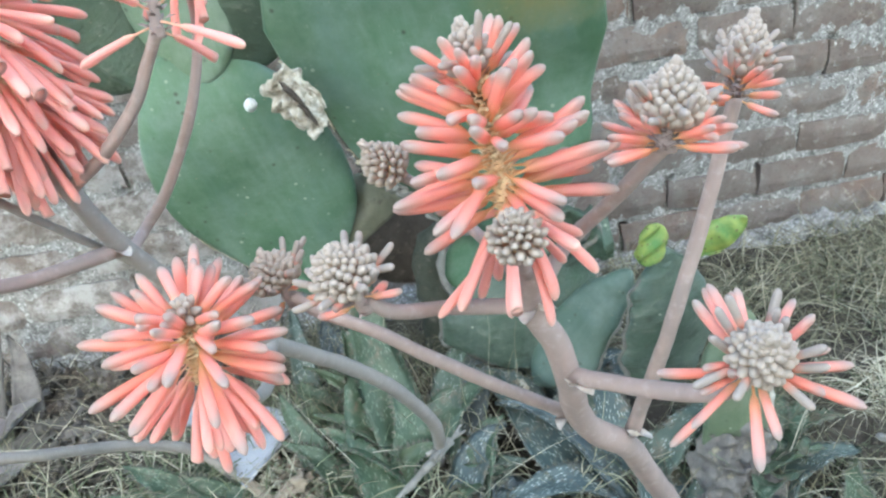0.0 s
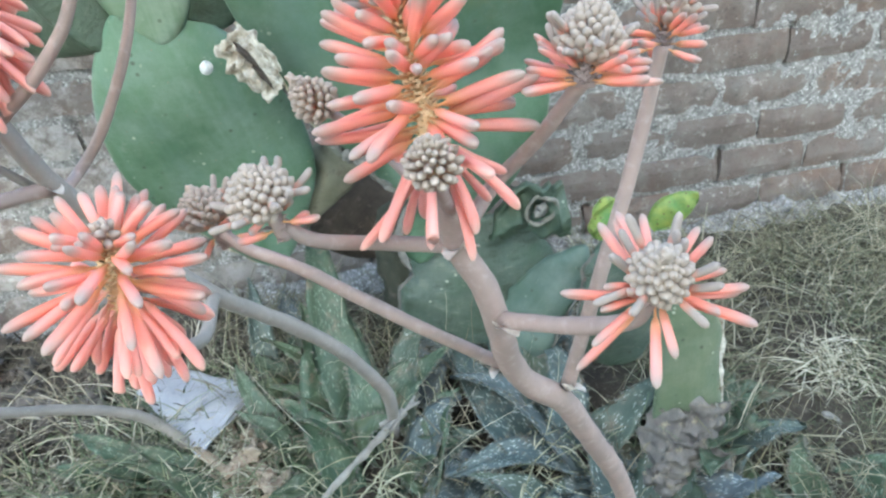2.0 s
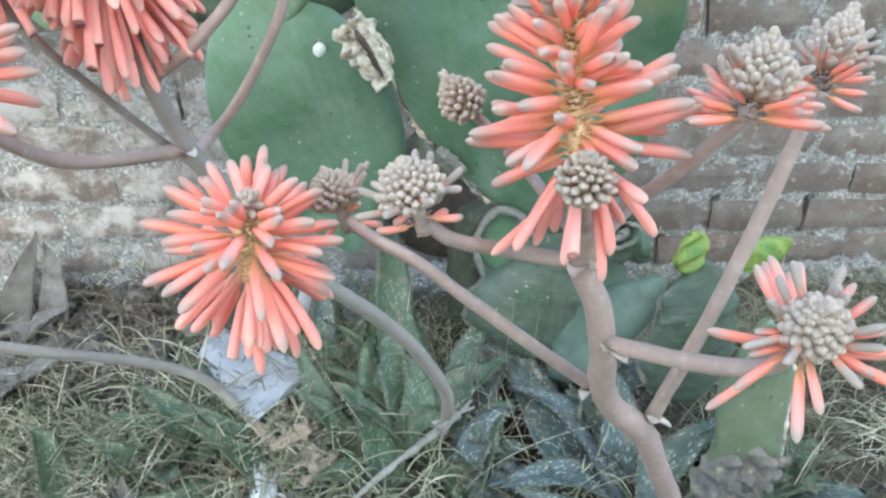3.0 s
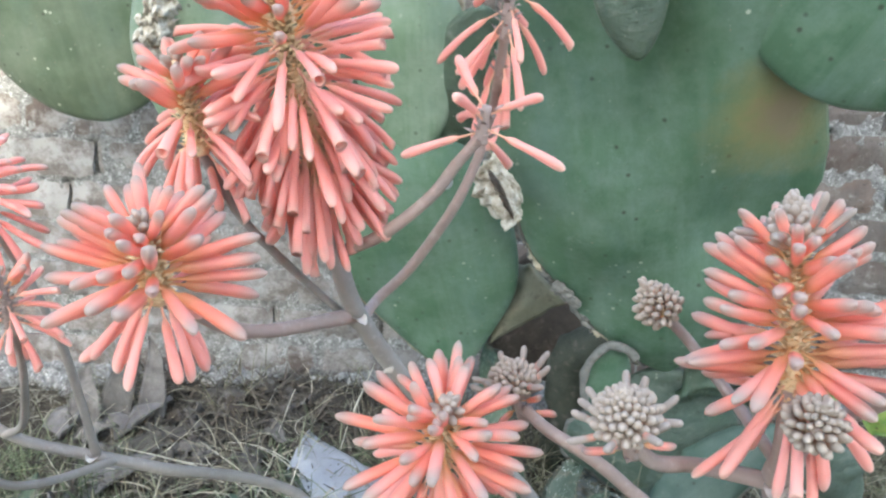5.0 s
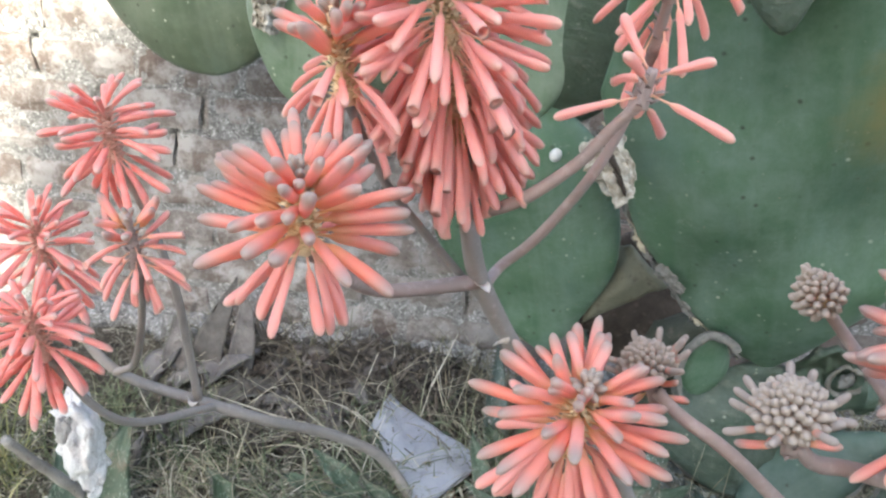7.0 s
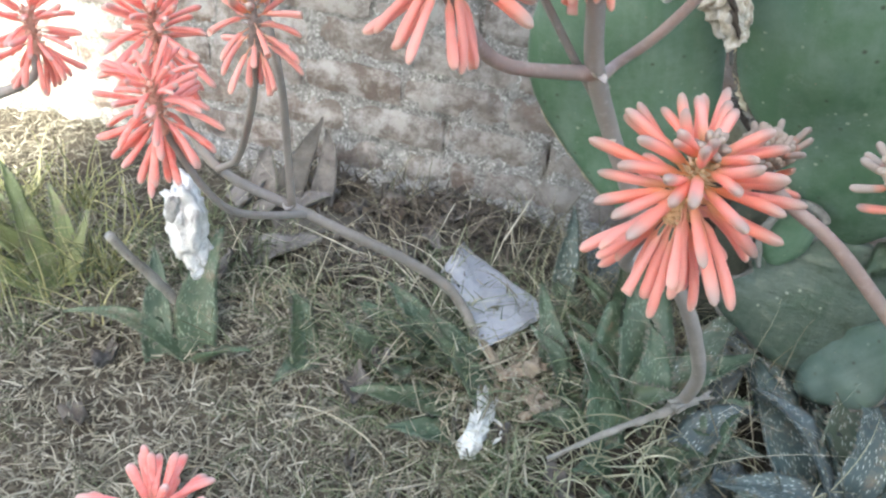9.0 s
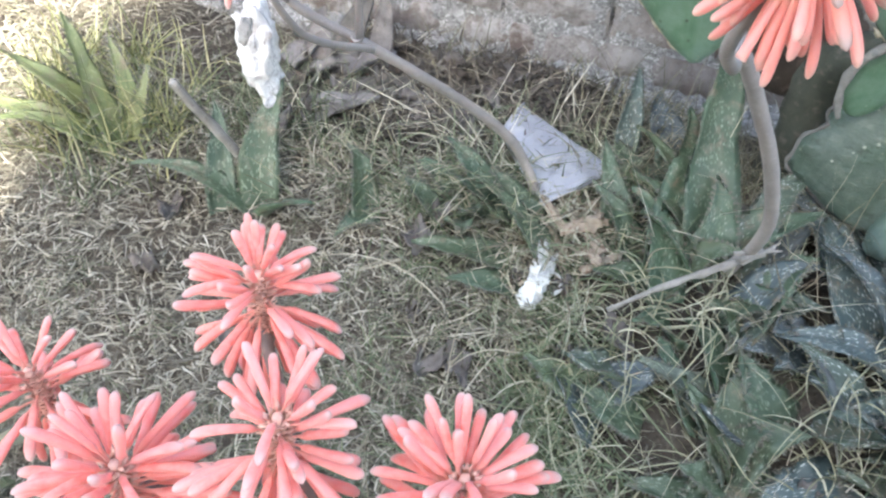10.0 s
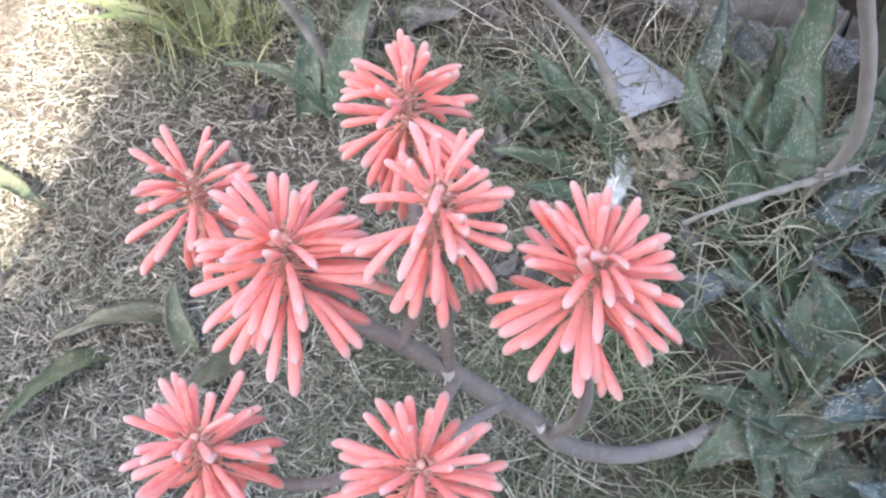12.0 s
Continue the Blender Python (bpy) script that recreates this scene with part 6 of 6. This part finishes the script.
def build_loose():
    packet = sheet("plastic_packet", PACKET, 0.005, M_PACKET, "crumpled pale bluish plastic packet in the grass", "packet", 1.3, 0.0045, 0.010, 26)
    packet_z = packet.matrix_basis.copy()
    WM[packet] = packet_z
    for a, b in (PACKET[:2], PACKET[2:]):
        line = [Vector(a).lerp(Vector(b), i / 5) - packet_z.translation + Vector((0, 0, 0.002 * math.sin(i * 2.1))) for i in range(6)]
        part("seam", mesh("seam", *tube(line, 0.0022, 0.0022, 6, 3, 0.4), M_PACKET), packet, None, "crimped edge")
    v, f = lump(0.034, (1.0, 0.6, 1.5), 0.42, 4.2, 34, 40)
    v = [Vector(q) for q in v]
    v = [Vector((q.x * min(1.0, 0.30 + max(0.0, q.z + 0.055) * 12) + 0.004 * noise.noise(q * 130), q.y + 0.005 * noise.noise(q * 90), q.z)) for q in v]
    shell = thing("shell", (-0.775, 0.533, 0.437), "white broken shell hung under a coral flower head", "shell", data=mesh("shell", v, f, M_SHELL))
    shell.matrix_basis = facing((-0.775, 0.533, 0.437), (-0.03, 0.03, 0.075))
    WM[shell] = shell.matrix_basis.copy()
    # the hollow is a solid lump; its shade is only coloured on
    v, f = lump(0.009, (1, 0.5, 1.7), 0.5, 6.1, 18, 20)
    part("hollow", mesh("hollow", v, f, M_HOLLOW), shell, facing((-0.776, 0.513, 0.466), UP), "grey lump standing in for the shell's shaded hollow")
    paper = thing("paper_scrap", (-0.442, 0.759, -0.019), "white twisted scrap of paper on the ground", "scrap")
    for n, (x, y, z, size, squash, way) in enumerate(((-0.004, -0.014, 0.016, 0.024, (1.0, 0.7, 1.2), (0.1, 0.5, 0.5)), (-0.008, 0.030, 0.030, 0.0165, (1.0, 0.7, 3.0), (-0.10, 1, 0.2)), (0.006, 0.026, 0.026, 0.0135, (0.8, 0.6, 2.8), (0.10, 1, 0.25)))):
        v, f = lump(size, squash, 0.55, 3.1 + 2.7 * n, 30, 30)
        part("fold", mesh("fold", v, f, M_PAPER), paper, Matrix.Translation((-0.442, 0.759, -0.019)) @ facing((x, y, z), way, (0, -0.4, 1)))
    loop = [(0.022 + 0.014 * math.cos(0.55 * i - 1.2), 0.012 + 0.020 * math.sin(0.55 * i - 1.2), 0.014 + 0.002 * i) for i in range(8)]
    part("fold", mesh("fold", *tube([Vector(q) for q in loop], 0.0035, 0.0022, 7, 4, 0.5), M_PAPER), paper, Matrix.Translation((-0.442, 0.759, -0.019)), "white curled strip")
    # bleached stalk lying on the rosettes
    pts = [(-0.137, 0.835, 0.136), (-0.190, 0.811, 0.101), (-0.235, 0.790, 0.074), (-0.284, 0.765, 0.042), (-0.325, 0.745, 0.008)]
    stick = thing("dry_stalk", pts[2], "bleached dry flower stalk lying on aloe leaves", "dry stalk", data=mesh("dry_stalk", *tube(shift(pts, pts[2]), 0.0068, 0.0034, 8, 8, 0.7), M_STICK))
    for n, (dx, dy, dz) in enumerate(((0.030, 0.024, 0.004), (0.026, 0.030, -0.002), (0.034, 0.018, 0.001), (0.022, 0.026, 0.008))):
        end = Vector(pts[0])
        line = [end + Vector((-dx, -dy, -dz)) * 1.2, end, end + Vector((dx, dy, dz)) * (0.5 + 0.12 * n)]
        part("splinter", mesh("splinter", *tube(shift(line, pts[2]), 0.0038, 0.0016, 6, 4, 0.5), M_STICK), stick)
    st = [(-1.000, 0.818, -0.03), (-1.015, 0.795, 0.04), (-1.035, 0.765, 0.11), (-1.055, 0.738, 0.17), (-1.068, 0.720, 0.215)]
    thing("dry_stalk", st[1], "grey leaning stump of a dry flower stalk", "dry stalk", data=mesh("dry_stalk", *tube(shift(st, st[1]), 0.0095, 0.0075, 10, 6, 0.3), M_STICK))
    # crumpled grey dead leaf
    dead = thing("dead_leaf", (0.301, 0.75, -0.03), "crumpled grey dead aloe leaf", "dead leaf")
    for n, (x, y, z, w, h, way, hint) in enumerate(((0.281, 0.750, 0.030, 0.10, 0.15, (0.25, 0.3, 0.9), (-0.3, -1, 0.3)), (0.321, 0.750, 0.035, 0.09, 0.16, (0.35, 0.25, 0.9), (0.2, -1, 0.2)), (0.298, 0.730, 0.010, 0.09, 0.12, (0.1, 0.1, 1), (0.3, -1, 0.3)), (0.271, 0.728, -0.005, 0.08, 0.09, (-0.5, 0.3, 0.6), (0.1, -1, 0.2)), (0.326, 0.728, -0.005, 0.07, 0.10, (0.5, 0.2, 0.8), (-0.4, -1, 0.1)))):
        me = crumple(w, h, 31.7 + 3.3 * n, 26, 0.5)
        me.materials[0] = M_DEAD
        part("fold", me, dead, facing((x, y, z), way, hint))
    rng = random.Random(77)
    for n in range(13):
        x, y = rng.uniform(-0.47, -0.36), rng.uniform(0.80, 0.97)
        way = (rng.uniform(-1, 1), rng.uniform(-0.2, 1), rng.uniform(-0.1, 0.5))
        me = crumple(rng.uniform(0.014, 0.030), rng.uniform(0.05, 0.09), 61.7 + 2.3 * n, 16)
        me.materials[0] = M_TAN
        thing("dead_leaf", (x, y, 0.06), "curled tan dead leaf lying by the packet", "dead leaf", "curled dead leaves", data=me).matrix_basis = facing((x, y, ground_z(x, y) + rng.uniform(0.015, 0.05)), way, (rng.uniform(-0.5, 0.5), -0.4, 1))
    # pointed dry leaves by the wall
    for n, (b, t, w, mat) in enumerate([((-0.975, 1.150, 0.04), (-1.000, 1.298, 0.192), 0.066, M_WITHER), ((-0.915, 1.165, 0.04), (-0.985, 1.300, 0.170), 0.055, M_DRYLEAF), ((-0.967, 1.065, 0.04), (-0.800, 1.168, 0.060), 0.060, M_WITHER),
                                        ((-1.06, 1.12, 0.04), (-1.075, 1.27, 0.120), 0.070, M_DRYLEAF), ((-0.884, 1.070, 0.04), (-0.760, 1.060, 0.065), 0.065, M_DRYLEAF), ((-1.03, 1.05, 0.04), (-0.95, 1.10, 0.09), 0.07, M_DRYLEAF), ((-0.72, 1.17, 0.04), (-0.62, 1.13, 0.06), 0.055, M_DRYLEAF), ((-0.970, 0.960, 0.04), (-0.868, 1.080, 0.060), 0.075, M_PALE_LEAF), ((-1.010, 1.120, 0.04), (-0.905, 1.235, 0.070), 0.090, M_PALE_LEAF), ((-1.115, 1.140, 0.04), (-1.040, 1.240, 0.065), 0.080, M_PALE_LEAF)]):
        ob = thing("dry_aloe_leaf", (b[0], b[1], ground_z(b[0], b[1])), "withered brown pointed aloe leaf by the wall", "dead leaf", "withered leaves")
        leaf(ob, b, t, w, mat, 300 + n, 0.02, n > 1)
    rng = random.Random(91)
    for n in range(22):
        x, y = rng.uniform(-1.08, -0.64), rng.uniform(1.02, 1.30)
        way = (rng.uniform(-1, 1), rng.uniform(-0.6, 0.8), rng.uniform(-0.1, 0.6))
        me = crumple(rng.uniform(0.025, 0.05), rng.uniform(0.05, 0.10), 91.7 + 2.1 * n, 16)
        me.materials[0] = rng.choice((M_DRYLEAF, M_DRYLEAF, M_WITHER, M_ROT_SHADE))
        thing("dead_leaf", (x, y, 0.06), "crumpled dark dead leaf by the wall's foot", "dead leaf", "crumpled leaves", data=me).matrix_basis = facing((x, y, ground_z(x, y) + rng.uniform(0.01, 0.03)), way, (rng.uniform(-0.5, 0.5), -0.4, 1))
    rng = random.Random(21)
    for n in range(46):
        x, y = rng.uniform(-1.15, 0.1), rng.uniform(0.55, 1.28)
        s, a = rng.uniform(0.018, 0.045), rng.uniform(0, 6.28)
        z = ground_z(x, y) + rng.uniform(0.006, 0.02)
        if abs(x + 0.50) < 0.16 and 0.86 < y < 1.18:
            continue
        c, d = math.cos(a) * s, math.sin(a) * s
        dead_leaf([(x - c, y - d, z), (x + d * 0.6, y - c * 0.6, z + 0.012), (x + c, y + d, z + rng.uniform(0, 0.03)), (x - d * 0.6, y + c * 0.6, z + 0.012)], 40 + n)
    # clump of bright straw and a pale curl of peel
    rng = random.Random(33)
    spots = [(0.611 + rng.gauss(0, 0.032), 0.873 + rng.gauss(0, 0.026)) for _ in range(150)]
    blades("dry_grass", "clump of tangled bright cream straw", spots, (0.04, 0.10), (0.0016, 0.0030), 0.72, M_CREAM, 34, 0.75, 6, 0.045)
    ring = [(0.016 * math.cos(0.5 * i), 0.016 * math.sin(0.5 * i), 0.004 * i) for i in range(9)]
    thing("peel_curl", (0.569, 0.784, 0.0), "pale curl of dry peel on the straw", "peel", data=mesh("peel_curl", *tube(ring, 0.005, 0.003, 7, 4, 0.4), M_STICK))


build_loose()
build_wall()
